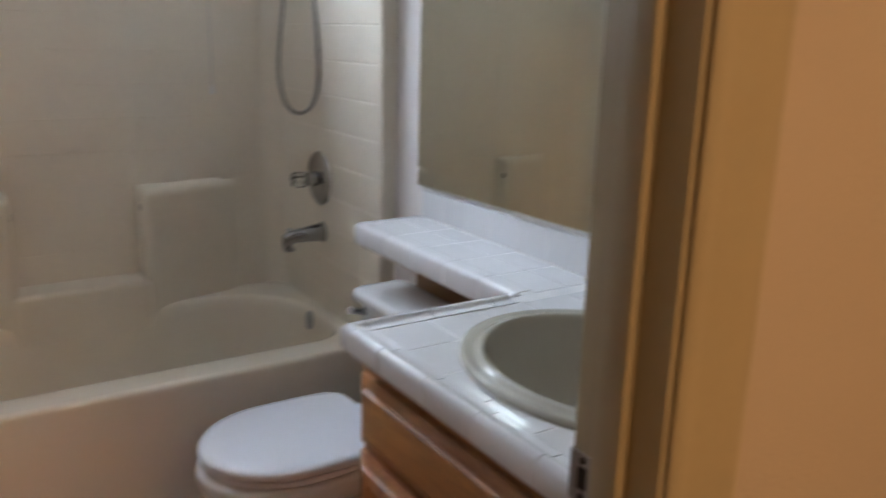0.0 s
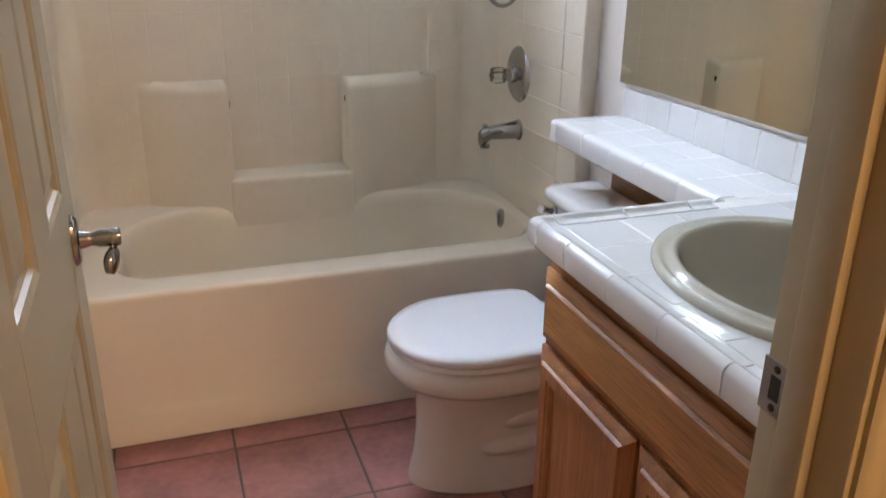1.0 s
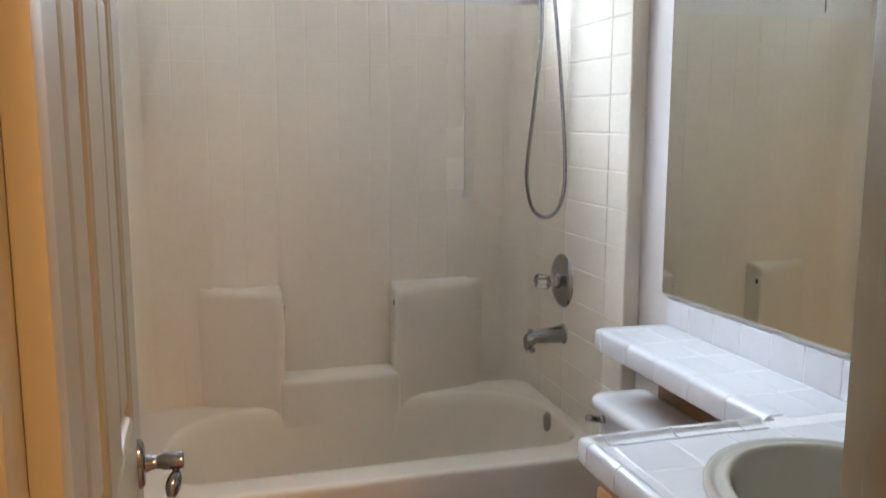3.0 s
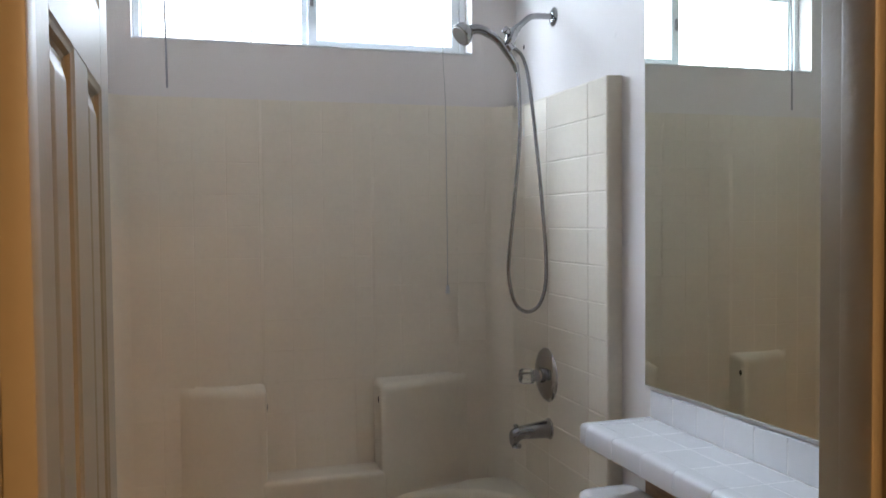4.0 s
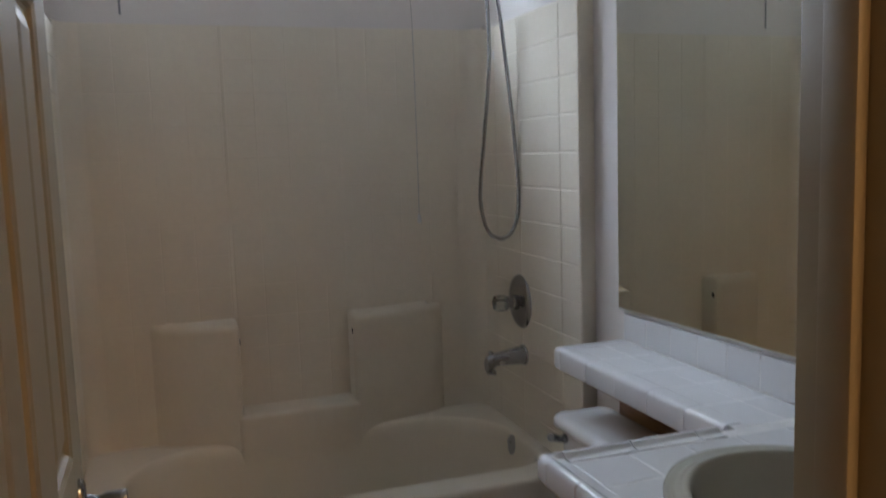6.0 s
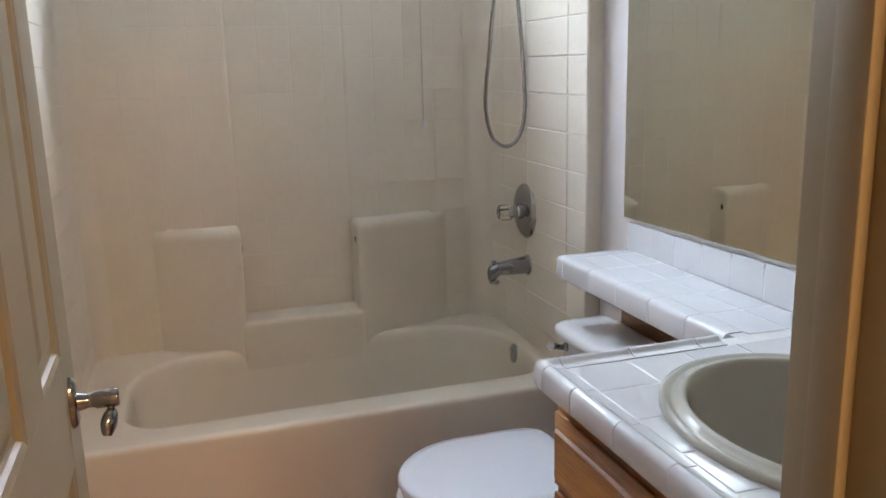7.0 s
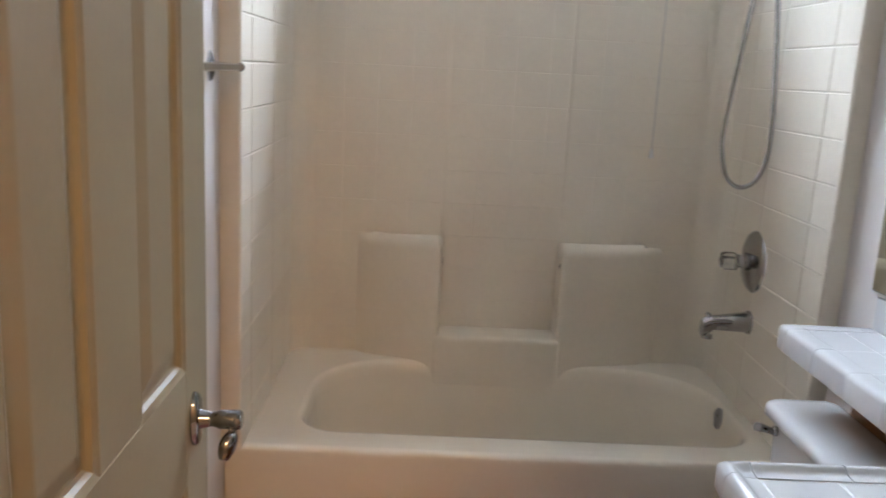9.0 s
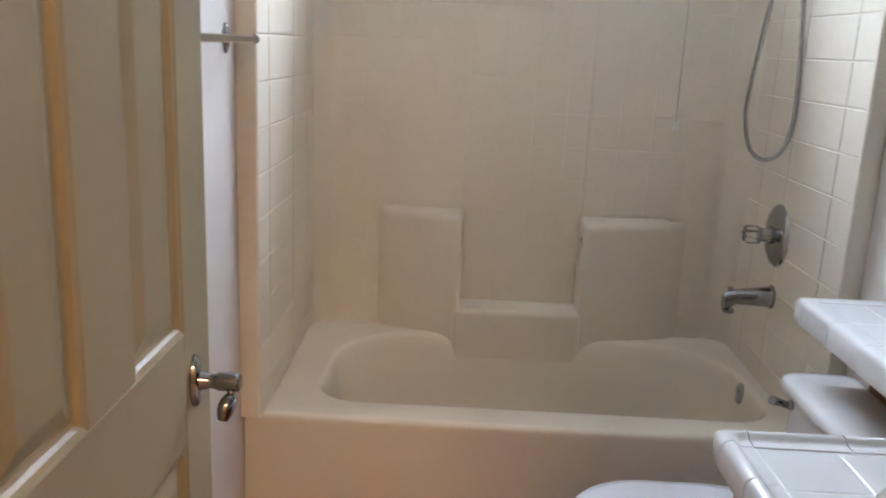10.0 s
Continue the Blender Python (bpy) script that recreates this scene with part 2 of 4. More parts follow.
def tile_sheet(a0, a1, b0, b1, pitch, gap, depth, place, pa=None, off=0.0, bm=None):
    """A moulded sheet of square tiles with sunk joints; place(a, b, d) gives the point, d inwards to the room."""
    bm = bm or bmesh.new()
    pa = pa or pitch
    cols = [a0]
    x = a0 + (off if off > 0 else pa)
    while x < a1 - 0.004:
        cols.append(x)
        x += pa
    cols.append(a1)
    rows = [b1]
    z = b1 - pitch
    while z > b0 + 0.004:
        rows.append(z)
        z -= pitch
    rows.append(b0)
    g, s = gap / 2, gap / 2 + depth * 1.2
    for ca, cb in zip(cols, cols[1:]):
        for rt, rb in zip(rows, rows[1:]):
            la, ha, lb, hb = ca + g, cb - g, rb + g, rt - g
            outer = [bm.verts.new(place(a, b, 0)) for a, b in ((ca, rb), (cb, rb), (cb, rt), (ca, rt))]
            low = [bm.verts.new(place(a, b, 0)) for a, b in ((la, lb), (ha, lb), (ha, hb), (la, hb))]
            top = [bm.verts.new(place(a, b, depth)) for a, b in ((ca + s, rb + s), (cb - s, rb + s), (cb - s, rt - s), (ca + s, rt - s))]
            bm.faces.new(top)
            for i in range(4):
                j = (i + 1) % 4
                bm.faces.new((outer[i], outer[j], low[j], low[i]))
                bm.faces.new((low[i], low[j], top[j], top[i]))
    bmesh.ops.remove_doubles(bm, verts=bm.verts, dist=1e-5)
    return bm


# ---------------------------------------------------------------- plan
W = 1.52          # inner width of the room
YN = -0.172       # room face of the door wall
YH = -0.287       # hall face of the door wall
ZC = 2.52         # ceiling
TUB = 1.38        # front of the tub
RIM = 0.442
JL, JR = 0.199, 0.856   # door jambs
DOORH = 2.04
WX0, WX1, WZ0, WZ1 = 0.132, 1.342, 2.055, 2.428


def wall_with_hole(name, xs, zs, y0, y1, material, label):
    """A wall in the xz plane with one opening; xs, zs are (outer, hole, hole, outer)."""
    bm = bmesh.new()
    for i in range(3):
        for k in range(3):
            if not (i == 1 and k == 1) and xs[i + 1] - xs[i] > 1e-4 and zs[k + 1] - zs[k] > 1e-4:
                box(xs[i], xs[i + 1], y0, y1, zs[k], zs[k + 1], bm=bm)
    bmesh.ops.remove_doubles(bm, verts=bm.verts, dist=1e-5)
    inner = [f for f in bm.faces if any(g is not f and (g.calc_center_median() - f.calc_center_median()).length < 1e-5 for g in bm.faces)]
    bmesh.ops.delete(bm, geom=inner, context="FACES")
    return solo(name, bm, material, label, "wall", "structure", smooth=0)


# ---------------------------------------------------------------- shell of the room
wall_with_hole("wall_north", (-0.12, WX0, WX1, W + 0.12), (0.0, WZ0, WZ1, ZC), YB, YB + 0.135, PAINT,
               "white painted back wall with a high window")
solo("wall_west", box(-0.12, 0.0, YH, YB, 0, ZC), PAINT, "white painted side wall behind the open door", "wall", "structure", smooth=0)
solo("wall_east", box(W, W + 0.12, YH, YB, 0, ZC), PAINT, "white painted side wall with mirror and vanity", "wall", "structure", smooth=0)
solo("ceiling", box(-0.12, W + 0.12, YH, YB + 0.135, ZC, ZC + 0.1), CEILP, "white textured bathroom ceiling", "ceiling", "structure", smooth=0)
bm = box(0.0, JL - 0.02, YH, YN, 0, ZC)
box(JR + 0.02, W, YH, YN, 0, ZC, bm=bm)
box(JL - 0.02, JR + 0.02, YH, YN, DOORH + 0.02, ZC, bm=bm)
solo("wall_south", bm, HALLPAINT, "cream painted partition wall with the doorway", "wall", "structure", smooth=0)

# hall behind the camera
HX0, HX1, HY = -2.6, 2.25, -2.3
solo("wall_hall_west", box(HX0 - 0.1, HX0, HY, YH, 0, ZC), HALLPAINT, "cream painted hall end wall", "wall", "structure", smooth=0)
solo("wall_hall_east", box(HX1, HX1 + 0.1, HY, YH, 0, ZC), HALLPAINT, "cream painted hall end wall", "wall", "structure", smooth=0)
solo("wall_hall_south", box(HX0 - 0.1, HX1 + 0.1, HY - 0.1, HY, 0, ZC), HALLPAINT, "cream painted long hall wall", "wall", "structure", smooth=0)
bm = box(HX0, -0.12, YH, YN, 0, ZC)
box(W + 0.12, HX1, YH, YN, 0, ZC, bm=bm)
solo("wall_hall_north", bm, HALLPAINT, "cream painted hall wall beside the doorway", "wall", "structure", smooth=0)
solo("ceiling_hall", box(HX0 - 0.1, HX1 + 0.1, HY - 0.1, YH, ZC, ZC + 0.1), CEILP, "white hall ceiling", "ceiling", "structure", smooth=0)
solo("floor_hall", box(HX0, HX1, HY, YH, -0.06, -0.002), CARPET, "tan carpet of the hall", "floor", "structure", smooth=0)

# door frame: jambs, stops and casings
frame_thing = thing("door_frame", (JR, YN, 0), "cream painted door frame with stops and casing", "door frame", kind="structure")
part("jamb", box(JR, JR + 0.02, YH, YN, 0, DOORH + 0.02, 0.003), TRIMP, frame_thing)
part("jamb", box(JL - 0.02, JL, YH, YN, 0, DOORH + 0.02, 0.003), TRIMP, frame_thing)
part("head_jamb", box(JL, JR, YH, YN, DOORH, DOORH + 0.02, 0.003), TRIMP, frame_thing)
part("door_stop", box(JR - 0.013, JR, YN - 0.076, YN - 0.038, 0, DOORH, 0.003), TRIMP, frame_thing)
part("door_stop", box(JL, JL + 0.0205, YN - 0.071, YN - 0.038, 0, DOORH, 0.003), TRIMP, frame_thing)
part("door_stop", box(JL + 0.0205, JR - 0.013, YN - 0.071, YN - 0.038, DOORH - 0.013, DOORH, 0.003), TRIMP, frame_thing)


def casing(x_in, x_out, z1):
    """Moulded casing on the hall face: thin round inner edge, swelling to the outside."""
    s = 1 if x_out > x_in else -1
    wd = abs(x_out - x_in)
    prof = [(0, 0), (0, 0.006), (0.004, 0.009), (0.012, 0.0105), (0.02, 0.009), (0.026, 0.010), (wd * 0.7, 0.0135), (wd - 0.010, 0.016), (wd - 0.003, 0.014), (wd, 0.010), (wd, 0)]
    return rings([[(x_in + s * a, YH - d, z) for a, d in prof] for z in (0, z1)])


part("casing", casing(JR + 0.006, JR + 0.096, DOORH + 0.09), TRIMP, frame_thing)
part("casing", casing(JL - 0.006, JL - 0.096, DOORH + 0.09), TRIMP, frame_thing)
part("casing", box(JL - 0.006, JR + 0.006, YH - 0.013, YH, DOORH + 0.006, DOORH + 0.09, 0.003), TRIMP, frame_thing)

# strike plate in the jamb
strike = thing("strike_plate", (JR, YN - 0.018, 0.925), "worn steel strike plate let into the door jamb", "strike plate")
bm = bmesh.new()
for za, zb, ya, yb in ((0.925, 0.940, -0.034, 0.0), (0.966, 0.981, -0.034, 0.0), (0.940, 0.966, -0.034, -0.024), (0.940, 0.966, -0.010, 0.0)):
    box(JR - 0.0016, JR - 0.0002, YN + ya, YN + yb, za, zb, bm=bm)
box(JR - 0.0016, JR + 0.006, YN - 0.0002, YN + 0.0012, 0.925, 0.981, bm=bm)
part("plate", bm, STEEL, strike)
part("latch_hole", box(JR - 0.0012, JR - 0.0004, YN - 0.0245, YN - 0.0095, 0.9395, 0.9665), DARK, strike)
for z in (0.9325, 0.9735):
    part("screw", turned([(0, 0.0042), (0.0008, 0.0042), (0.0014, 0.003)], (JR - 0.0014, YN - 0.017, z), (-1, 0, 0), 12), DARK, strike)

# ---------------------------------------------------------------- six-panel door, swung open into the room
LEAF, THICK = 0.655, 0.035


def panel_bm(u0, u1, z0, z1, place):
    """A raised panel set in moulded sticking; place(u, z, d) gives the point, d out of the leaf's face."""
    steps = [(0.0, 0.0), (0.003, -0.0015), (0.008, -0.003), (0.011, -0.008), (0.015, -0.010), (0.020, -0.010), (0.040, -0.003), (0.043, -0.0025)]
    loops = [[place(a, b, d) for a, b in ((u0 + i, z0 + i), (u1 - i, z0 + i), (u1 - i, z1 - i), (u0 + i, z1 - i))] for i, d in steps]
    loops.insert(0, [place(a, b, -0.030) for a, b in ((u0, z0), (u1, z0), (u1, z1), (u0, z1))])
    return rings(loops)


door = thing("door_1", (0.2015, YN + 0.008, 0.012), "cream painted six-panel door standing wide open", "door", kind="structure")
TURN = Matrix.Rotation(radians(0.05), 3, "Z")


def on_leaf(u, z, d):
    """u from the hinge edge, z up, d out of the visible face."""
    p = TURN @ Vector((d, u, 0))
    return Vector((0.2015 + p.x, YN + 0.008 + p.y, z))


def leaf_box(u0, u1, z0, z1, d0=-THICK, d1=0.0):
    bm = box(0, 1, 0, 1, 0, 1)
    for v in bm.verts:
        v.co = on_leaf(u0 + v.co.y * (u1 - u0), z0 + v.co.z * (z1 - z0), d0 + v.co.x * (d1 - d0))
    bmesh.ops.bevel(bm, geom=list(bm.edges), offset=0.0008, segments=1, affect="EDGES")
    return bm


U = (0.0, 0.130, 0.288, 0.402, 0.558, LEAF)
Z = (0.012, 0.21, 0.875, 1.028, 1.612, 1.715, 1.92, 2.035)
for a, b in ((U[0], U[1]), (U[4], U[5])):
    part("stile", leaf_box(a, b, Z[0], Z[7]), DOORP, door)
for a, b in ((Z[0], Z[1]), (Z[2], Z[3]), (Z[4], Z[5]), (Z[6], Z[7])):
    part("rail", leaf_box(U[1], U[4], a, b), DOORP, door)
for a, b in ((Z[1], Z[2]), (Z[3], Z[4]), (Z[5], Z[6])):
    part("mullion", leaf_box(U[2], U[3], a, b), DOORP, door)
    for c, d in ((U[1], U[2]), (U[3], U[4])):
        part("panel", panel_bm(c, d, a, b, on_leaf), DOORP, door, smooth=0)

# lever handle
handle = part("lever_handle", turned([(0, 0.0325), (0.004, 0.0325), (0.008, 0.029), (0.0095, 0.024)], on_leaf(LEAF - 0.066, 0.953, 0), (1, 0.02, 0), 36, sx=0.62, sy=1.12), CHROME, door, "chrome lever handle")
hub = on_leaf(LEAF - 0.066, 0.953, 0.0)
part("neck", turned([(0.006, 0.014), (0.012, 0.0125), (0.020, 0.0105), (0.024, 0.0095), (0.030, 0.0105), (0.033, 0.0125), (0.056, 0.013), (0.060, 0.0125), (0.062, 0.010)], hub, (1, 0.02, 0), 24), CHROME, handle)
lv = curve_points([hub + Vector((0.051, 0, -0.008)), hub + Vector((0.050, -0.006, -0.019)), hub + Vector((0.046, -0.014, -0.032)), hub + Vector((0.043, -0.021, -0.046))], 8)
part("lever", tube(lv, lambda s: 0.0058 + 0.0062 * math.sin(min(1.0, max(0.0, s - 0.2) / 0.8) * math.pi) ** 0.8, 16, flat=0.8), CHROME, handle)
part("latch_face", leaf_box(LEAF - 0.0004, LEAF + 0.0012, 0.925, 0.981, -0.029, -0.006), STEEL, door)
for z in (0.25, 1.05, 1.85):
    part("hinge", turned([(0, 0.006), (0.09, 0.006)], on_leaf(-0.006, z - 0.045, -THICK - 0.004), (0, 0, 1), 14), STEEL, door)

# towel bar on the side wall
bar = thing("towel_bar", (0.0, 1.0, 1.372), "chrome towel bar screwed to the side wall", "towel bar")
for y in (1.285, 0.70):
    post = part("bracket", turned([(0, 0.010), (0.05, 0.008), (0.068, 0.009)], (0.0, y, 1.392), (1, 0, 0), 20), CHROME, bar)
    outline = [(0.020 * math.cos(a) * (1 + 0.18 * math.cos(4 * a)), 0.028 * math.sin(a) * (1 + 0.18 * math.cos(4 * a))) for a in (2 * math.pi * i / 32 for i in range(32))]
    part("rose", rings([[(d, y + s * a, 1.392 + s * b) for a, b in outline] for d, s in ((0.0, 1), (0.005, 1), (0.009, 0.8), (0.013, 0.45))]), CHROME, post)
part("bar", turned([(0, 0.0085), (0.66, 0.0085)], (0.062, 0.65, 1.392), (0, 1, 0), 20), CHROME, bar)
part("end_cap", turned([(0, 0.0098), (0.008, 0.0098), (0.011, 0.007)], (0.062, 1.308, 1.392), (0, 1, 0), 20), STEEL, bar)

# ---------------------------------------------------------------- window
win = thing("window_1", ((WX0 + WX1) / 2, YB + 0.08, WZ0), "white vinyl sliding window over the tub", "window", kind="structure")
GY = YB + 0.10
fr = bmesh.new()
for x0, x1, z0, z1 in ((WX0, WX1, WZ0, WZ0 + 0.022), (WX0, WX1, WZ1 - 0.022, WZ1), (WX0, WX0 + 0.024, WZ0 + 0.022, WZ1 - 0.022), (WX1 - 0.024, WX1, WZ0 + 0.022, WZ1 - 0.022)):
    box(x0, x1, GY - 0.02, GY + 0.04, z0, z1, 0.002, 1, bm=fr)
part("window_frame", fr, VINYL, win)


def sash(name, x0, x1, y, wl, wr, foot):
    bm = bmesh.new()
    z0, z1 = WZ0 + 0.023, WZ1 - 0.023
    for a, b, c, d in ((x0, x0 + wl, z0, z1), (x1 - wr, x1, z0, z1), (x0 + wl, x1 - wr, z0, z0 + foot), (x0 + wl, x1 - wr, z1 - 0.022, z1)):
        box(a, b, y - 0.011, y + 0.011, c, d, 0.0015, 1, bm=bm)
    s = part(name, bm, VINYL, win)
    g = part("pane", box(x0 + wl, x1 - wr, y - 0.002, y + 0.002, z0 + foot, z1 - 0.022), GLASS, s, smooth=0)
    g.visible_shadow = False
    return s


sash("sash", WX0 + 0.025, 0.750, GY + 0.022, 0.008, 0.034, 0.006)
rs = sash("sash", 0.736, WX1 - 0.025, GY - 0.006, 0.034, 0.030, 0.022)
part("sash_latch", box(0.742, 0.756, GY - 0.026, GY - 0.018, 2.220, 2.270, 0.003), STEEL, rs)
part("window_sill", box(WX0 + 0.001, WX1 - 0.001, YB - 0.004, GY - 0.021, WZ0 + 0.0005, WZ0 + 0.008, 0.002), VINYL, win)

solo("backdrop", box(-3.5, 5.0, 4.6, 4.62, 0.5, 6.0), SKYGLOW, "bright hazy daylight outside the window", "backdrop", "structure", smooth=0)

# raised mini-blind with its wand and cord
blind = thing("mini_blind", (0.745, YB + 0.03, WZ1 - 0.045), "raised white mini-blind with wand and pull cord", "blind")
part("headrail", box(WX0 + 0.004, WX1 - 0.004, YB + 0.008, YB + 0.036, WZ1 - 0.024, WZ1 - 0.0005, 0.002), PLASTIC, blind)
for i in range(6):
    z = WZ1 - 0.0245 - i * 0.0011
    part("slat", box(WX0 + 0.007, WX1 - 0.007, YB + 0.010, YB + 0.034, z - 0.0008, z), PLASTIC, blind, smooth=0)
part("bottom_rail", box(WX0 + 0.006, WX1 - 0.006, YB + 0.009, YB + 0.035, WZ1 - 0.043, WZ1 - 0.0315, 0.002), PLASTIC, blind)
for x in (0.30, 0.66, 0.98, 1.22):
    part("cord_plug", turned([(0, 0.0045), (0.002, 0.0045), (0.003, 0.003)], (x, YB + 0.022, WZ1 - 0.0428), (0, 0, -1), 12), GREYROD, blind)
part("lift_cord", tube(curve_points([(0.538, YB + 0.030, WZ1 - 0.043), (0.538 - 0.004, YB + 0.034, 2.33), (0.538 - 0.012, YB + 0.040, 2.25), (0.538 - 0.006, YB + 0.036, 2.16), (0.538 - 0.010, YB + 0.04, WZ0 + 0.012)], 6), 0.0026, 6), GREYROD, blind, "thin slack lift cord")
part("tilt_wand", tube([(0.239, YB + 0.004, WZ1 - 0.010), (0.241, YB - 0.008, 2.2), (0.244, YB - 0.014, 1.890)], 0.0036, 8), GREYROD, blind, "thin grey tilt wand")
part("pull_cord", tube(curve_points([(1.222, YB + 0.004, WZ1 - 0.010), (1.223, YB - 0.010, 2.05), (1.226, YB - 0.020, 1.93), (1.227, YB - 0.026, 1.80), (1.227, YB - 0.030, 1.50), (1.226, YB - 0.034, 1.19)], 6), 0.0016, 6), CORD, blind, "thin off-white pull cord")
part("tassel", turned([(0, 0.003), (0.004, 0.0055), (0.028, 0.0085), (0.032, 0.008)], (1.226, YB - 0.034, 1.192), (0, 0, -1), 14), PLASTIC, blind)

# ---------------------------------------------------------------- tub and shower surround, one moulded unit
unit = thing("tub_shower_unit", (W / 2, TUB, 0), "almond fibreglass tub with tile-patterned shower surround", "bathtub")
XI0, XI1 = 0.05, 1.47     # inner faces of the side panels
YP = 2.175           # inner face of the back panel
TOP = 1.849

# basin: rings from the deck's outline down to the bottom
n = 10
opening = round_rect(0.165, 1.432, 1.512, 2.089, (0.12, 0.12, 0.27, 0.27), n)


def grown(outline, inset, z):
    """The outline drawn in towards its middle by about inset, at height z."""
    cx, cy = 0.80, 1.80
    out = []
    for x, y in outline:
        sx = 1 - inset / 0.63
        sy = 1 - inset / 0.29
        out.append((cx + (x - cx) * sx, cy + (y - cy) * sy, z))
    return out


deck_out = []
for x, y in opening:
    # the deck's outer edge, met along the line from the middle
    dx, dy = x - 0.80, y - 1.80
    k = min((W - 0.004 - 0.80) / dx if dx > 1e-6 else 9e9, (0.004 - 0.80) / dx if dx < -1e-6 else 9e9,
            (YP + 0.008 - 1.80) / dy if dy > 1e-6 else 9e9, (TUB + 0.040 - 1.80) / dy if dy < -1e-6 else 9e9)
    deck_out.append((0.80 + dx * k, 1.80 + dy * k, RIM))
loops = [deck_out]
for ins, z in ((-0.012, RIM), (-0.006, RIM - 0.0012), (0.0, RIM - 0.006), (0.006, RIM - 0.016), (0.012, RIM - 0.05), (0.022, RIM - 0.15), (0.036, RIM - 0.25), (0.058, RIM - 0.31), (0.10, RIM - 0.335), (0.16, RIM - 0.34)):
    loops.append(grown(opening, ins, z))
bm = rings(loops, False, True)
# the deck's four outer corners
for cx, cy in ((0.004, TUB + 0.040), (W - 0.004, TUB + 0.040), (W - 0.004, YP + 0.008), (0.004, YP + 0.008)):
    on_x = min((p for p in deck_out if abs(p[1] - cy) < 1e-6), key=lambda p: abs(p[0] - cx))
    on_y = min((p for p in deck_out if abs(p[0] - cx) < 1e-6), key=lambda p: abs(p[1] - cy))
    bm.faces.new([bm.verts.new(p) for p in ((cx, cy, RIM), on_x, on_y)])
bmesh.ops.remove_doubles(bm, verts=bm.verts, dist=1e-5)
# rolled front edge and apron
prof = [(TUB + 0.040, RIM), (TUB + 0.033, RIM - 0.0008), (TUB + 0.027, RIM - 0.003), (TUB + 0.0225, RIM - 0.007), (TUB + 0.0205, RIM - 0.013), (TUB + 0.0195, RIM - 0.022), (TUB + 0.017, RIM - 0.06), (TUB + 0.011, 0.20),
        (TUB + 0.008, 0.115), (TUB + 0.003, 0.100), (TUB - 0.002, 0.085), (TUB - 0.003, 0.004)]
rings([[(x, y, z) for y, z in prof] for x in (0.002, 0.05, 0.30, 0.76, 1.22, 1.47, W - 0.002)], False, False, bm=bm, closed=False)
bmesh.ops.remove_doubles(bm, verts=bm.verts, dist=1e-5)
part("tub", bm, TUBM, unit, "glossy off-white tub with a plain apron", smooth=50)

# side panels: tile pattern in front, a shallow smooth bay behind, its step added for a shadow's edge
for side, xi, sgn in (("left", XI0, 1), ("right", XI1, -1)):
    bm = tile_sheet(TUB + 0.001, 1.785, RIM, TOP - 0.002, 0.1107, 0.0018, 0.0022, lambda a, b, d: (xi + sgn * (d - 0.0022), a, b), pa=0.30, off=0.112)
    tile_sheet(1.800, YP - 0.06, RIM, TOP - 0.002, 0.1107, 0.0018, 0.0012, lambda a, b, d: (xi - sgn * (0.004 - d), a, b), pa=0.40, off=0.20, bm=bm)
    rings([[(xi - sgn * 0.0022, 1.785, z), (xi - sgn * 0.004, 1.800, z)] for z in (RIM, TOP - 0.002)], False, False, bm=bm, closed=False)
    part("side_panel", bm, FIBRE, unit, "tile-patterned side panel", smooth=0)
    # front flange that covers the edge of the alcove
    xw = 0.0004 if sgn > 0 else W - 0.0004
    fo = [(xi, TUB + 0.004), (xi, TUB - 0.006), (xi - sgn * 0.004, TUB - 0.010), (xw + sgn * 0.003, TUB - 0.010), (xw, TUB - 0.008), (xw, TUB), (xw, TUB + 0.004)]
    part("flange", rings([[(x, y, z) for x, y in fo] for z in (RIM + 0.0005, TOP)]), FIBRE, unit)
    # coved back corner
    cove = []
    r = 0.075
    x2 = xi - sgn * 0.004
    for k in range(9):
        a = radians(90 * k / 8)
        cove.append((x2 + sgn * (r - r * math.cos(a)), YP - r + r * math.sin(a)))
    cv = rings([[(x, y, z) for x, y in cove] for z in (RIM, TOP + 0.012)], False, False, closed=False)
    cv.faces.new([cv.verts.new((x, y, TOP + 0.012)) for x, y in cove + [(xw, YB - 0.002)]])
    part("corner_cove", cv, FIBRE, unit, smooth=60)
    # top lip
    lip = box(min(xw, xi - sgn * 0.002), max(xw, xi - sgn * 0.002), TUB + 0.004, YP - 0.06, TOP - 0.004, TOP, 0.0015, 1)
    part("top_lip", lip, FIBRE, unit)
# the back is raised at both sides and sunk between the ledges
for x0, x1, dy in ((XI0 + 0.06, 0.548, 0.0), (0.556, 0.944, 0.0012), (0.952, XI1 - 0.06, 0.0)):
    bm = tile_sheet(x0, x1, RIM, TOP + 0.012, 0.1107, 0.0018, 0.0008, lambda a, b, d: (a, YP + dy - d, b), pa=0.1107, off=0.10)
    part("back_panel", bm, FIBRE, unit, "tile-patterned back panel", smooth=0)
for xa, xb in ((0.548, 0.556), (0.952, 0.944)):
    part("panel_step", rings([[(xa, YP, z), (xb, YP + 0.0012, z)] for z in (RIM, TOP + 0.012)], False, False, closed=False), FIBRE, unit)
part("back_edge", box(XI0 + 0.02, XI1 - 0.02, YP + 0.0025, YB - 0.0005, TOP + 0.002, TOP + 0.0115, 0.001, 1), FIBRE, unit)


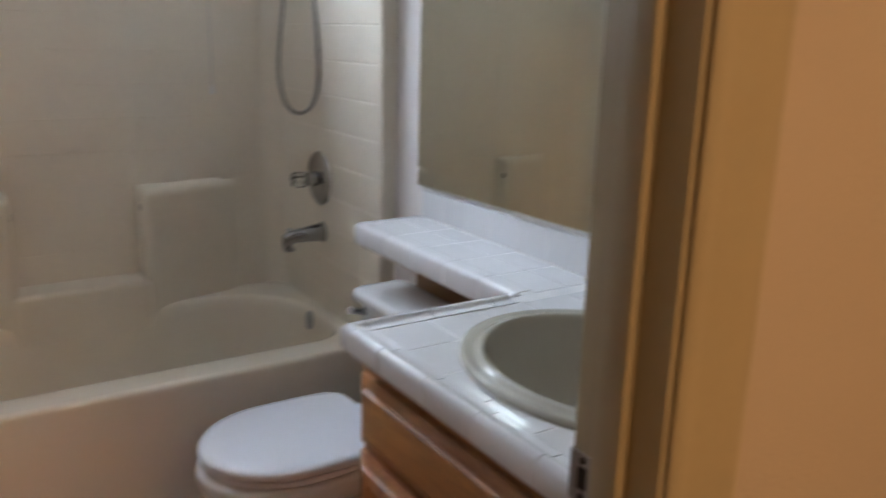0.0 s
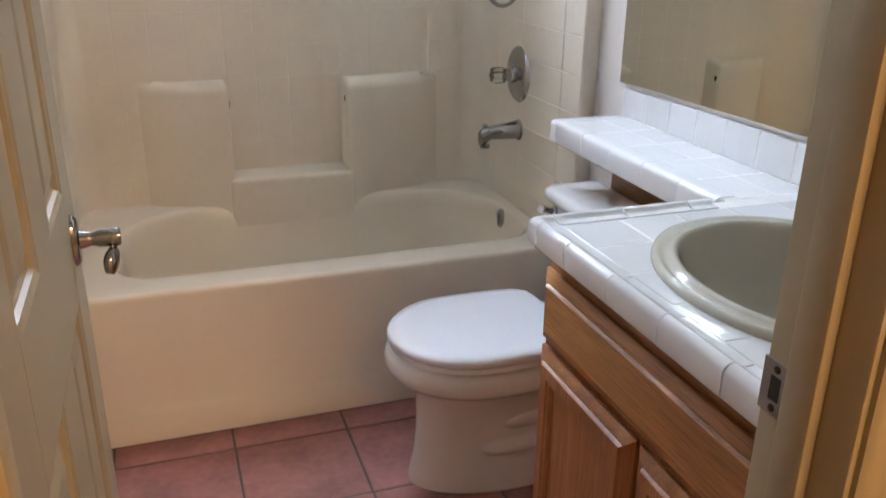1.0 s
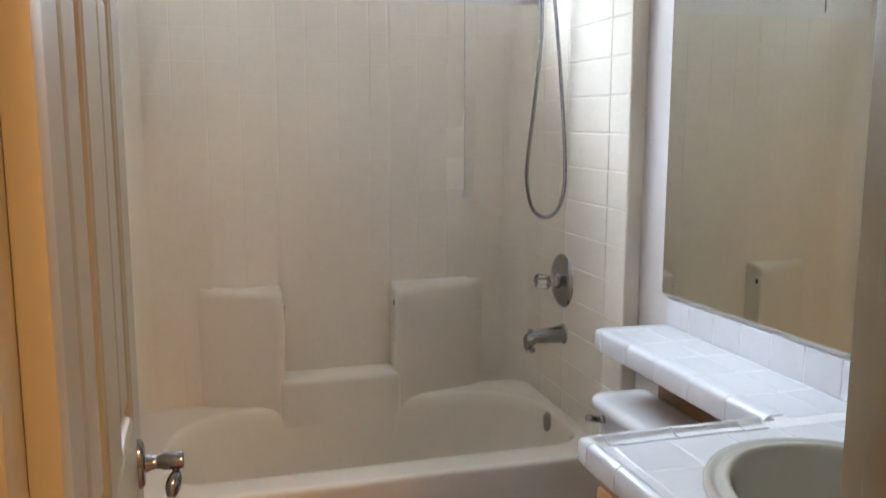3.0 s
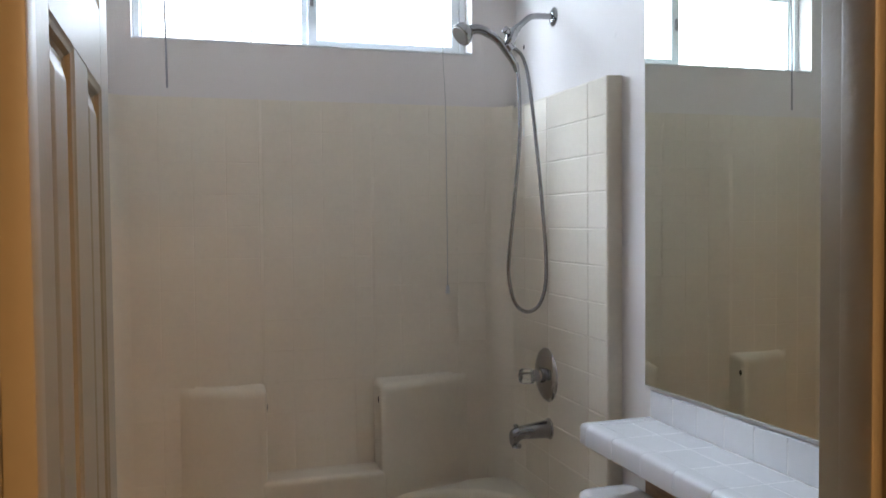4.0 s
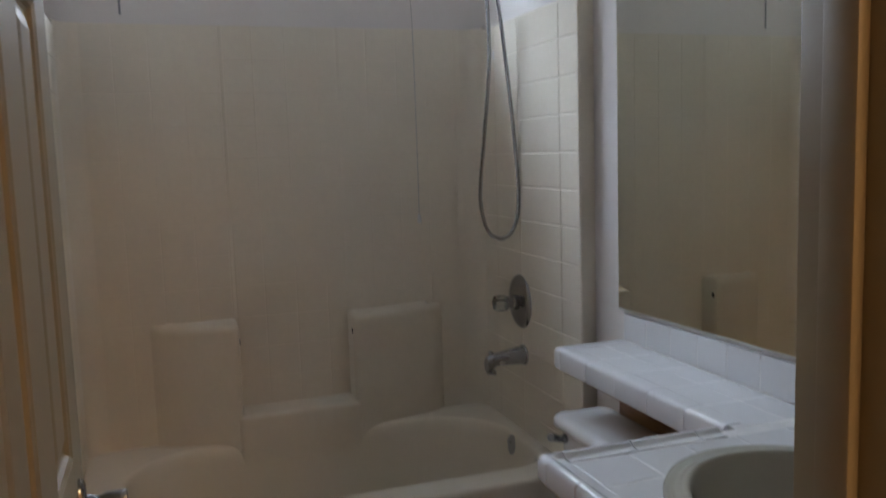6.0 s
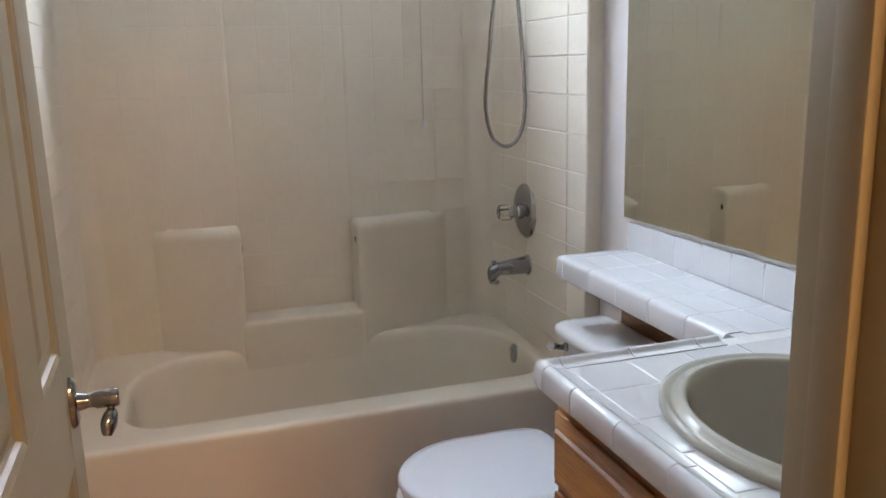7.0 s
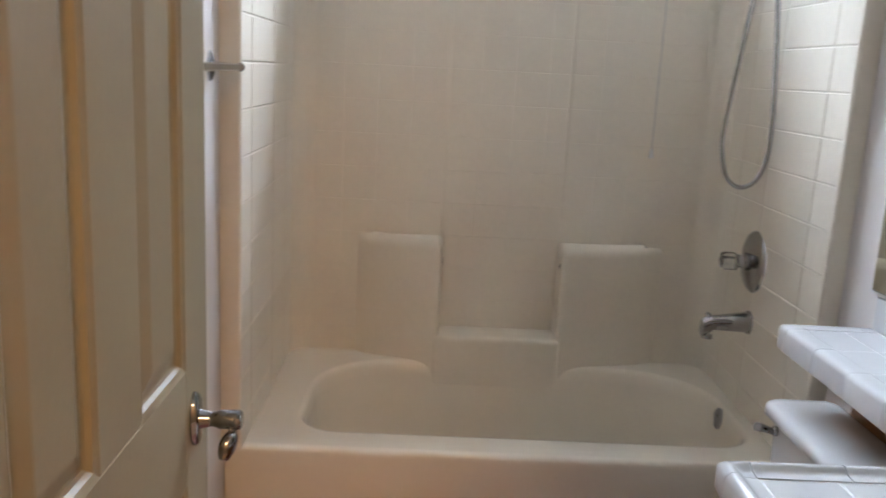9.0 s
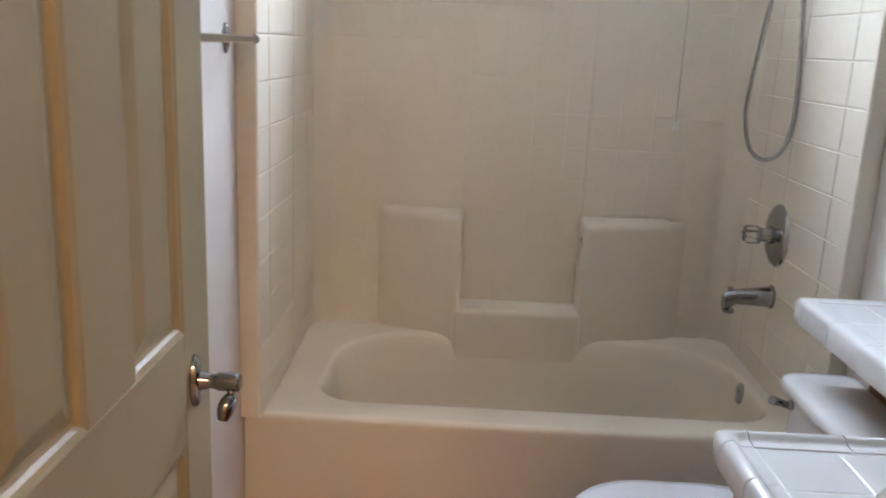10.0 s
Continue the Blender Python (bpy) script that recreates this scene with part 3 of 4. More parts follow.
def moulded_block(x0, x1, y0, z0, z1, slope=0.014, r=0.024, flare=(0.0, 0.0)):
    """A moulded shelf block with a softened front and a top that falls to the front."""
    bm = box(x0, x1, y0, YP + 0.004, z0, z1)
    for v in bm.verts:
        if v.co.z > z0 + 0.01 and v.co.y < y0 + 0.01:
            v.co.z -= slope
        if v.co.y > y0 + 0.01:
            v.co.x += -flare[0] if v.co.x < (x0 + x1) / 2 else flare[1]
        elif flare[0 if v.co.x < (x0 + x1) / 2 else 1]:
            v.co.y += 0.068
    ed = [e for e in bm.edges if min(v.co.z for v in e.verts) > z0 + 0.01 or (abs(e.verts[0].co.z - e.verts[1].co.z) > 0.05 and e.verts[0].co.y < y0 + 0.01)]
    bmesh.ops.bevel(bm, geom=ed, offset=r, segments=4, profile=0.6, affect="EDGES")
    return bm


part("soap_ledge", moulded_block(0.305, 0.552, 2.074, RIM - 0.26, 0.868, r=0.028, flare=(0.045, 0.0)), FIBRE, unit, "moulded soap ledge")
part("soap_ledge", moulded_block(0.946, 1.245, 2.074, RIM - 0.26, 0.862, r=0.028, flare=(0.0, 0.07)), FIBRE, unit, "moulded soap ledge")
part("soap_shelf", moulded_block(0.530, 0.968, 2.0745, RIM - 0.26, 0.548, 0.010, 0.020), FIBRE, unit, "moulded low shelf between the ledges")
for x, s in ((0.5525, 1), (0.9455, -1)):
    part("bar_hole", turned([(0, 0.008), (0.0008, 0.008)], (x, 2.10, 0.792), (s, 0, 0), 14, sy=1.5), DARK, unit, "dark empty bar hole")

# valve, spout and overflow
XR = 1.4735
valve = thing("shower_valve", (XR, 1.805, 0.83), "round chrome shower valve with clear acrylic knob", "shower valve")
part("escutcheon", turned([(0, 0.092), (0.003, 0.0925), (0.008, 0.089), (0.014, 0.078), (0.019, 0.060), (0.022, 0.040), (0.023, 0.027)], (XR, 1.805, 0.900), (-1, 0, 0), 48), CHROME, valve)
part("stem", turned([(0.014, 0.027), (0.034, 0.026), (0.038, 0.021), (0.062, 0.0195), (0.064, 0.012)], (XR, 1.805, 0.900), (-1, 0, 0), 28), CHROME, valve)
star = []
for d, s in ((0.050, 0.55), (0.056, 0.95), (0.072, 1.0), (0.092, 1.0), (0.100, 0.8), (0.102, 0.35)):
    star.append([(XR - d, 1.805 + 0.0245 * s * (1 + 0.16 * math.cos(6 * a)) * math.cos(a), 0.900 + 0.0245 * s * (1 + 0.16 * math.cos(6 * a)) * math.sin(a)) for a in (2 * math.pi * i / 36 for i in range(36))])
part("knob", rings(star), ACRYL, valve, "clear acrylic knob")
for s in (-1, 1):
    part("screw", turned([(0, 0.004), (0.002, 0.003)], (XR - 0.0155, 1.805, 0.900 + s * 0.066), (-1, 0, 0), 10), STEEL, valve)

spout = thing("tub_spout", (XR, 1.785, 0.69), "chrome tub spout with diverter knob", "tub spout")
sp = []
for k in range(17):
    t = k / 16
    r = 0.0345 - 0.0125 * min(1, t / 0.75)
    nose = max(0.0, t - 0.75) / 0.25
    low = 0.717 - 0.030 + 0.004 * min(1, t / 0.75) - 0.020 * math.sin(nose * math.pi / 2)
    high = 0.717 + r - 0.004 * t - 0.012 * nose ** 3
    sp.append([(XR - 0.142 * t, 1.785 + r * 0.90 * math.cos(a), (low + high) / 2 + (high - low) / 2 * math.sin(a)) for a in (2 * math.pi * i / 24 for i in range(24))])
part("body", rings(sp), CHROME, spout)
part("base_ring", turned([(0, 0.036), (0.006, 0.036), (0.008, 0.034)], (XR, 1.785, 0.718), (-1, 0, 0), 28), CHROME, spout)
part("outlet", turned([(0, 0.0165), (0.010, 0.0165), (0.011, 0.013)], (XR - 0.124, 1.785, 0.675), (0, 0, -1), 20), CHROME, spout)
part("diverter", turned([(0, 0.004), (0.010, 0.004), (0.011, 0.008), (0.016, 0.0085), (0.019, 0.006)], (XR - 0.126, 1.785, 0.724), (0, 0, 1), 16), CHROME, spout)
over = thing("overflow_plate", (1.42, 1.80, 0.36), "round brushed overflow plate in the tub wall", "overflow plate")
part("plate", turned([(0, 0.041), (0.004, 0.041), (0.008, 0.035), (0.009, 0.010)], (1.428, 1.80, 0.393), (-1, 0, 0.08), 36), STEEL, over)
for s in (-1, 1):
    part("screw", turned([(0, 0.004), (0.002, 0.003)], (1.4195, 1.80, 0.394 + s * 0.017), (-1, 0, 0.08), 10), CHROME, over)

# hand shower on its arm
sh = thing("hand_shower", (W, 1.84, 2.10), "chrome hand shower hanging on its arm with a metal hose", "hand shower")
part("wall_flange", turned([(0, 0.032), (0.003, 0.032), (0.008, 0.024), (0.012, 0.013)], (W, 1.84, 2.129), (-1, 0, 0), 32), CHROME, sh)
arm = curve_points([(W, 1.84, 2.129), (1.475, 1.84, 2.129), (1.435, 1.84, 2.124), (1.405, 1.84, 2.102), (1.375, 1.84, 2.074)], 8)
part("arm", tube(arm, 0.0105, 16), CHROME, sh)
part("collar", turned([(0, 0.0125), (0.004, 0.0145), (0.022, 0.0145), (0.026, 0.012), (0.034, 0.012)], (1.388, 1.84, 2.087), (-0.72, 0, -0.69), 20), CHROME, sh)
hold = part("holder", turned([(-0.004, 0.010), (0.0, 0.016), (0.012, 0.018), (0.034, 0.017), (0.048, 0.014), (0.052, 0.010)], (1.372, 1.84, 2.072), (-0.45, -0.1, -0.89), 20), CHROME, sh)
part("cradle", turned([(0, 0.017), (0.003, 0.0195), (0.024, 0.0195), (0.027, 0.017)], (1.343, 1.84, 2.026), (0.62, 0, -0.78), 20), CHROME, hold)
part("clamp_knob", turned([(0, 0.008), (0.010, 0.008), (0.012, 0.0125), (0.024, 0.0125), (0.027, 0.009)], (1.352, 1.834, 2.062), (-0.75, -0.45, 0.35), 18), CHROME, hold)
hd = curve_points([(1.372, 1.838, 1.962), (1.352, 1.838, 1.990), (1.318, 1.838, 2.032), (1.284, 1.838, 2.056), (1.246, 1.838, 2.070), (1.212, 1.842, 2.066)], 6)
part("handle", tube(hd, lambda s: 0.0105 + 0.0065 * s, 18), CHROME, sh)
HEAD, FACING = Vector((1.196, 1.842, 2.058)), Vector((-0.80, -0.18, -0.57)).normalized()
part("head", turned([(-0.020, 0.010), (-0.016, 0.023), (-0.006, 0.034), (0.006, 0.039), (0.016, 0.040), (0.021, 0.038), (0.023, 0.034)], HEAD, FACING, 36), CHROME, sh)
part("spray_face", turned([(0, 0.034), (0.003, 0.031), (0.004, 0.012)], HEAD + FACING * 0.0225, FACING, 36), STEEL, sh, "grey spray face")
part("hose_nut", turned([(0, 0.0105), (0.004, 0.0115), (0.026, 0.0100), (0.032, 0.008)], (1.374, 1.838, 1.965), (0.25, 0, -0.97), 18), CHROME, sh)
hose = curve_points([(1.380, 1.838, 1.945), (1.384, 1.83, 1.90), (1.378, 1.81, 1.71), (1.352, 1.80, 1.48), (1.331, 1.795, 1.31), (1.331, 1.795, 1.23), (1.352, 1.795, 1.152),
                     (1.395, 1.795, 1.121), (1.439, 1.795, 1.142), (1.463, 1.795, 1.208), (1.465, 1.795, 1.32), (1.452, 1.80, 1.52), (1.437, 1.81, 1.71), (1.428, 1.83, 1.86), (1.418, 1.84, 1.945), (1.395, 1.84, 1.998), (1.358, 1.84, 2.020)], 14)
part("hose", tube(hose, 0.0068, 10, ribs=0.12), HOSE, sh, "ribbed metal shower hose")

# ---------------------------------------------------------------- vanity
CF = 0.935      # front of the doors
VY0, VY1 = YN + 0.004, 0.486
cab = thing("vanity_cabinet", (1.22, 0.15, 0), "varnished oak vanity cabinet with framed doors", "vanity cabinet")
part("carcass", box(CF + 0.021, W - 0.003, VY0, VY1 - 0.002, 0.10, 0.66), OAKZ, cab, smooth=0)
part("toe_kick", box(CF + 0.075, W - 0.003, VY0, VY1 - 0.002, 0.0, 0.0995), OAKY, cab, smooth=0)
part("face_rail", box(CF + 0.021, CF + 0.041, VY0, VY1 - 0.002, 0.6605, 0.838), OAKY, cab, smooth=0)
part("end_panel", box(CF + 0.0415, W - 0.003, VY1 - 0.020, VY1 - 0.002, 0.6605, 0.838), OAKZ, cab, smooth=0)
part("end_panel", box(CF + 0.0415, W - 0.003, VY0, VY0 + 0.018, 0.6605, 0.838), OAKZ, cab, smooth=0)


def front(name, y0, y1, z0, z1, framed):
    """A door or drawer front with a routed edge; framed ones have stiles, rails and a sunk panel."""
    th = 0.020
    lip = [(0.0, 0.0), (0.0, 0.006), (0.0025, 0.008), (0.020, 0.0145), (0.0215, 0.0140), (0.0235, 0.0175), (0.026, th)]
    loops = [[(CF + 0.020 - d, y, z) for y, z in ((y0 + i, z0 + i), (y1 - i, z0 + i), (y1 - i, z1 - i), (y0 + i, z1 - i))] for i, d in lip]
    if not framed:
        return part(name, rings(loops), OAKY, cab, smooth=20)
    w = 0.062
    inner = [(w - 0.014, th), (w - 0.012, th - 0.003), (w - 0.006, th - 0.0035), (w - 0.003, th - 0.006), (w, th - 0.010)]
    loops += [[(CF + 0.020 - d, y, z) for y, z in ((y0 + i, z0 + i), (y1 - i, z0 + i), (y1 - i, z1 - i), (y0 + i, z1 - i))] for i, d in inner]
    dr = part(name, rings(loops, True, False), OAKZ, cab, smooth=20)
    part("door_panel", box(CF + 0.011, CF + 0.016, y0 + w - 0.002, y1 - w + 0.002, z0 + w - 0.002, z1 - w + 0.002), OAKZ, dr, smooth=0)
    return dr


front("drawer_front", VY0 + 0.012, VY1 - 0.004, 0.664, 0.800, False)
front("cabinet_door", 0.158, VY1 - 0.004, 0.125, 0.648, True)
front("cabinet_door", VY0 + 0.012, 0.146, 0.125, 0.648, True)

# tiled worktop with the narrow shelf that runs over the toilet tank
CT = 0.885      # field of the tiles
CX, CY, SX, SY = 0.912, 0.500, 1.302, 1.220
top = thing("worktop", (1.2, 0.3, 0.83), "white tiled worktop with a narrow shelf over the toilet", "worktop")
SINK = (1.204, 0.128, 0.222, 0.268)   # middle and half-sizes of the bowl's rim


def sheet_with_oval(x0, x1, y0, y1, z0, z1, f):
    """A slab with an oval opening for the bowl."""
    hole, edge = [], []
    for i in range(64):
        a = 2 * math.pi * i / 64
        c, s = math.cos(a), math.sin(a)
        hole.append((SINK[0] + SINK[2] * f * c, SINK[1] + SINK[3] * f * s))
        k = min((x1 - SINK[0]) / c if c > 1e-6 else 9e9, (x0 - SINK[0]) / c if c < -1e-6 else 9e9,
                (y1 - SINK[1]) / s if s > 1e-6 else 9e9, (y0 - SINK[1]) / s if s < -1e-6 else 9e9)
        edge.append((SINK[0] + c * k, SINK[1] + s * k))
    return rings([[(x, y, z0) for x, y in hole], [(x, y, z0) for x, y in edge], [(x, y, z1) for x, y in edge], [(x, y, z1) for x, y in hole], [(x, y, z0) for x, y in hole]], False, False)


bm = sheet_with_oval(CX + 0.03, W - 0.002, VY0, CY - 0.012, 0.838, CT - 0.0009, 0.82)
box(SX + 0.012, W - 0.002, CY - 0.012, SY - 0.012, 0.838, CT - 0.0009, bm=bm)
part("mortar_bed", bm, GROUT, top, "grey mortar bed and grout", smooth=0)
bm = box(CX + 0.012, CX + 0.03, VY0, CY - 0.012, 0.838, 0.850)
part("edge_board", bm, PLY, top, smooth=0)
part("shelf_board", box(SX + 0.014, W - 0.004, CY - 0.010, SY - 0.014, 0.822, 0.8375), PLY, top, "bare plywood under the shelf", smooth=0)

part("cleat", box(W - 0.050, W - 0.001, CY + 0.01, SY - 0.06, 0.62, 0.8215), PLY, top, "brown wooden cleat under the shelf", smooth=0)


def tile_piece(name, mesh_cache, sx, sy, thick, at, axes, parent, material):
    """One flat tile with eased edges; axes are the directions of its two sides and its face."""
    key = (round(sx, 4), round(sy, 4), round(thick, 4), axes)
    if key not in mesh_cache:
        a, b, c = [Vector(v) for v in axes]
        bm = bmesh.new()
        e = 0.0022
        loops = []
        for ins, d in ((0.0, -thick), (0.0, -e), (e * 0.35, -e * 0.35), (e, 0.0)):
            loops.append([a * u + b * v + c * d for u, v in ((ins, ins), (sx - ins, ins), (sx - ins, sy - ins), (ins, sy - ins))])
        rings(loops, bm=bm)
        bmesh.ops.recalc_face_normals(bm, faces=bm.faces)
        me = bpy.data.meshes.new(name)
        bm.to_mesh(me)
        bm.free()
        me.materials.append(material)
        smooth_mesh(me, 0)
        mesh_cache[key] = me
    ob = new(name, mesh_cache[key])
    ob.parent = parent
    ob.location = Vector(at) - BASE[parent.name]
    ob.rotation_euler = (random.uniform(-1, 1) * 0.002, random.uniform(-1, 1) * 0.002, random.uniform(-1, 1) * 0.002)
    return ob


cache = {}
P, G = 0.1105, 0.0016
FLAT = ((1, 0, 0), (0, 1, 0), (0, 0, 1))
x = CX + 0.046
while x < W - 0.012:
    sx = min(P, W - 0.0075 - x) - G
    y = CY - 0.046
    while y > VY0 + 0.006:
        sy = min(P, y - VY0) - G
        mx, my = x + sx / 2, y - sy / 2
        inside = all(((px - SINK[0]) / (SINK[2] - 0.03)) ** 2 + ((py - SINK[1]) / (SINK[3] - 0.03)) ** 2 < 1 for px in (x, x + sx) for py in (y, y - sy))
        if sx > 0.01 and sy > 0.01 and not inside:
            one = tile_piece("tile", cache, sx, sy, 0.008, (x, y - sy, CT), FLAT, top, GLAZE)
            # tiles that reach under the bowl are cut along its edge
            near = min(max(SINK[0], x), x + sx), min(max(SINK[1], y - sy), y)
            if ((near[0] - SINK[0]) / (SINK[2] * 0.86)) ** 2 + ((near[1] - SINK[1]) / (SINK[3] * 0.86)) ** 2 < 1:
                u, v = (mx - SINK[0]) / SINK[2], (my - SINK[1]) / SINK[3]
                ln = math.hypot(u, v)
                nrm = Vector((u / ln / SINK[2], v / ln / SINK[3], 0)).normalized()
                on = Vector((SINK[0] + u / ln * SINK[2] * 0.86 - x, SINK[1] + v / ln * SINK[3] * 0.86 - (y - sy), 0))
                cut = bmesh.new()
                cut.from_mesh(one.data)
                bmesh.ops.bisect_plane(cut, geom=cut.verts[:] + cut.edges[:] + cut.faces[:], plane_co=on, plane_no=nrm, clear_inner=True)
                own = one.data.copy()
                cut.to_mesh(own)
                cut.free()
                one.data = own
        y -= P
    x += P
# shelf field
for xa, xb in ((SX + 0.046, W - 0.0092),):
    y = SY - 0.046
    while y > CY + 0.0:
        sy = min(0.137, y - (CY - 0.044)) - G
        for xx in (xa, xa + 0.087):
            wx = min(0.0875, xb - xx) - G
            if sy > 0.012:
                tile_piece("tile", cache, wx, sy, 0.008, (xx, y - sy, CT), FLAT, top, GLAZE)
        y -= 0.137


def edge_piece(length, raised, low):
    """Profile of a rounded edge tile: (out from the field, up from the field)."""
    w = 0.044
    if raised:
        up = [(0.0, -0.008), (0.0, 0.001), (0.012, 0.0008), (0.018, 0.0018), (0.022, 0.0045), (0.0255, 0.0072), (0.029, 0.0086), (0.033, 0.0086), (0.037, 0.0070), (0.041, 0.0035), (w, -0.002)]
    else:
        up = [(0.0, -0.008), (0.0, 0.0005), (0.004, 0.0008), (0.020, 0.001), (0.033, 0.001), (0.038, -0.001), (0.042, -0.005), (w, -0.011)]
    return up + [(w, low + 0.004), (w - 0.001, low + 0.001), (w - 0.003, low), (w - 0.012, low), (w - 0.012, -0.008)]


def edge_tiles(start, along, out, total, step, raised, low, first=None):
    """A row of edge tiles from start along a direction; out points away from the field."""
    a, o = Vector(along), Vector(out)
    d = 0.0
    st = first or step
    while d < total - 0.006:
        ln = min(st, total - d)
        prof = edge_piece(ln, raised, low)
        jit = random.uniform(-1, 1) * 0.0005
        loops = [[Vector(start) + a * s + o * (p + jit) + Vector((0, 0, q)) for p, q in prof] for s in (d + 0.0012, d + ln - 0.0012)]
        part("edge_tile", rings(loops), GLAZE, top, smooth=40)
        d += ln
        st = step


edge_tiles((CX + 0.044, CY - 0.044, CT), (0, -1, 0), (-1, 0, 0), CY - 0.044 - VY0, 0.1345, True, -0.036, first=0.100)
edge_tiles((CX + 0.044, CY - 0.044, CT), (1, 0, 0), (0, 1, 0), SX - CX - 0.070, 0.1345, True, -0.036)
edge_tiles((SX + 0.044, SY - 0.044, CT), (0, -1, 0), (-1, 0, 0), SY - CY - 0.05, 0.137, False, -0.055)
edge_tiles((SX + 0.044, SY - 0.044, CT), (1, 0, 0), (0, 1, 0), W - SX - 0.05, 0.137, False, -0.055)


def corner_tile(cx, cy, raised, low):
    """The rounded corner piece between two rows of edge tiles."""
    prof = edge_piece(0, raised, low)
    loops = []
    for k in range(7):
        a = radians(90 + 90 * k / 6)
        # squared corner: follows a rounded square
        c, s = math.cos(a), math.sin(a)
        f = 1 / max(abs(c), abs(s)) ** 0.75
        loops.append([(cx + c * p * f, cy + s * p * f, CT + q) for p, q in prof])
    bm = rings(loops)
    part("edge_tile", bm, GLAZE, top, smooth=40)


corner_tile(CX + 0.0435, CY - 0.0435, True, -0.036)
corner_tile(SX + 0.0435, SY - 0.0435, False, -0.055)

# splash tiles under the mirror
splash = thing("backsplash", (W, 0.5, CT), "white tiled backsplash under the mirror", "backsplash", kind="structure")
BW = ((0, 1, 0), (0, 0, 1), (-1, 0, 0))
part("grout_bed", box(W - 0.0084, W - 0.0005, VY0, 1.205, CT + 0.0005, 0.956), GROUT, splash, smooth=0)
y = 1.203
while y > VY0 + 0.02:
    sy = min(0.1095, y - VY0) - 0.0016
    tile_piece("tile", cache, sy, round(0.958 + (1.234 - y + sy / 2) * 0.016 - CT, 4), 0.007, (W - 0.009, y - sy, CT + 0.0015), BW, splash, GLAZE)
    y -= 0.1095

# basin set into the worktop
sink = thing("sink", (SINK[0], SINK[1], CT - 0.13), "oval off-white china drop-in sink", "sink")
loops = []
for f, z in ((0.985, CT - 0.004), (1.0, CT + 0.001), (1.0, CT + 0.005), (0.990, CT + 0.010), (0.968, CT + 0.0125), (0.948, CT + 0.0115), (0.930, CT + 0.0085), (0.912, CT + 0.0085), (0.890, CT + 0.0125), (0.865, CT + 0.0155), (0.842, CT + 0.0150), (0.825, CT + 0.010), (0.812, CT + 0.002), (0.80, CT - 0.010), (0.78, CT - 0.035), (0.735, CT - 0.075), (0.63, CT - 0.115), (0.42, CT - 0.138), (0.20, CT - 0.146), (0.08, CT - 0.148)):
    loops.append([(SINK[0] + SINK[2] * f * math.cos(a), SINK[1] + SINK[3] * f * math.sin(a), z) for a in (2 * math.pi * i / 72 for i in range(72))])
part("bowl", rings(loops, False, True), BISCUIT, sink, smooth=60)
part("drain", turned([(0, 0.021), (0.003, 0.022), (0.004, 0.018), (0.002, 0.008)], (SINK[0], SINK[1], CT - 0.1475), (0, 0, 1), 24), CHROME, sink, "chrome drain ring")

# mirror
mir = thing("wall_mirror", (W, 0.55, 0.966), "large frameless wall mirror in a metal channel", "mirror")
MY0, MY1, MZ0, MZ1 = -0.12, 1.234, 0.968, 2.058
TILT = 0.016


def risen(bm, below):
    """Lifts the foot of a shape by the slope of the mirror's channel."""
    for v in bm.verts:
        if v.co.z < below:
            v.co.z += (MY1 - v.co.y) * TILT
    return bm


part("mirror_glass", risen(box(W - 0.0065, W - 0.001, MY0, MY1, MZ0 + 0.002, MZ1), 1.5), SILVER, mir, smooth=0)
bm = box(W - 0.010, W - 0.0005, MY0, MY1 + 0.001, MZ0 - 0.0025, MZ0 + 0.0015)
box(W - 0.010, W - 0.0085, MY0, MY1 + 0.001, MZ0 + 0.0015, MZ0 + 0.0035, bm=bm)
part("channel", risen(bm, 1.5), ALU, mir, "thin metal channel", smooth=0)

# ---------------------------------------------------------------- toilet
TY = 1.005
wc = thing("toilet", (1.15, TY, 0), "white two-piece toilet with closed lid", "toilet")


def egg(xf, xb, half, z, y0=TY, nn=44, square=2.0, back=2.6):
    """An egg outline: rounded front at xf, squarer back at xb."""
    xm = xf + (xb - xf) * 0.46
    out = []
    for i in range(nn):
        a = 2 * math.pi * i / nn
        c, s = math.cos(a), math.sin(a)
        e = square if c < 0 else back
        k = (abs(c) ** e + abs(s) ** e) ** (-1 / e)
        out.append((xm + c * k * ((xb - xm) if c > 0 else (xm - xf)), y0 + s * k * half, z))
    return out


body = [egg(0.846, 1.44, 0.126, 0.0, back=5), egg(0.845, 1.44, 0.127, 0.010, back=5), egg(0.851, 1.43, 0.122, 0.030, back=5), egg(0.862, 1.42, 0.115, 0.08, back=4), egg(0.868, 1.40, 0.112, 0.14, back=4), egg(0.870, 1.38, 0.113, 0.19, back=4),
        egg(0.866, 1.35, 0.118, 0.256, back=3), egg(0.852, 1.33, 0.134, 0.281, back=3), egg(0.826, 1.31, 0.160, 0.303, back=3), egg(0.806, 1.30, 0.181, 0.320), egg(0.796, 1.29, 0.191, 0.335), egg(0.791, 1.29, 0.194, 0.350), egg(0.792, 1.29, 0.193, 0.366), egg(0.797, 1.285, 0.188, 0.379), egg(0.82, 1.27, 0.170, 0.384)]
part("bowl", rings(body), CHINA, wc, smooth=60)
part("tank_support", box(1.24, 1.50, TY - 0.10, TY + 0.10, 0.27, 0.388, 0.03, 4), CHINA, wc)
seat = [egg(0.812, 1.235, 0.182, 0.386, back=3.4), egg(0.806, 1.238, 0.187, 0.390, back=3.4), egg(0.806, 1.238, 0.187, 0.398, back=3.4), egg(0.811, 1.236, 0.183, 0.402, back=3.4)]
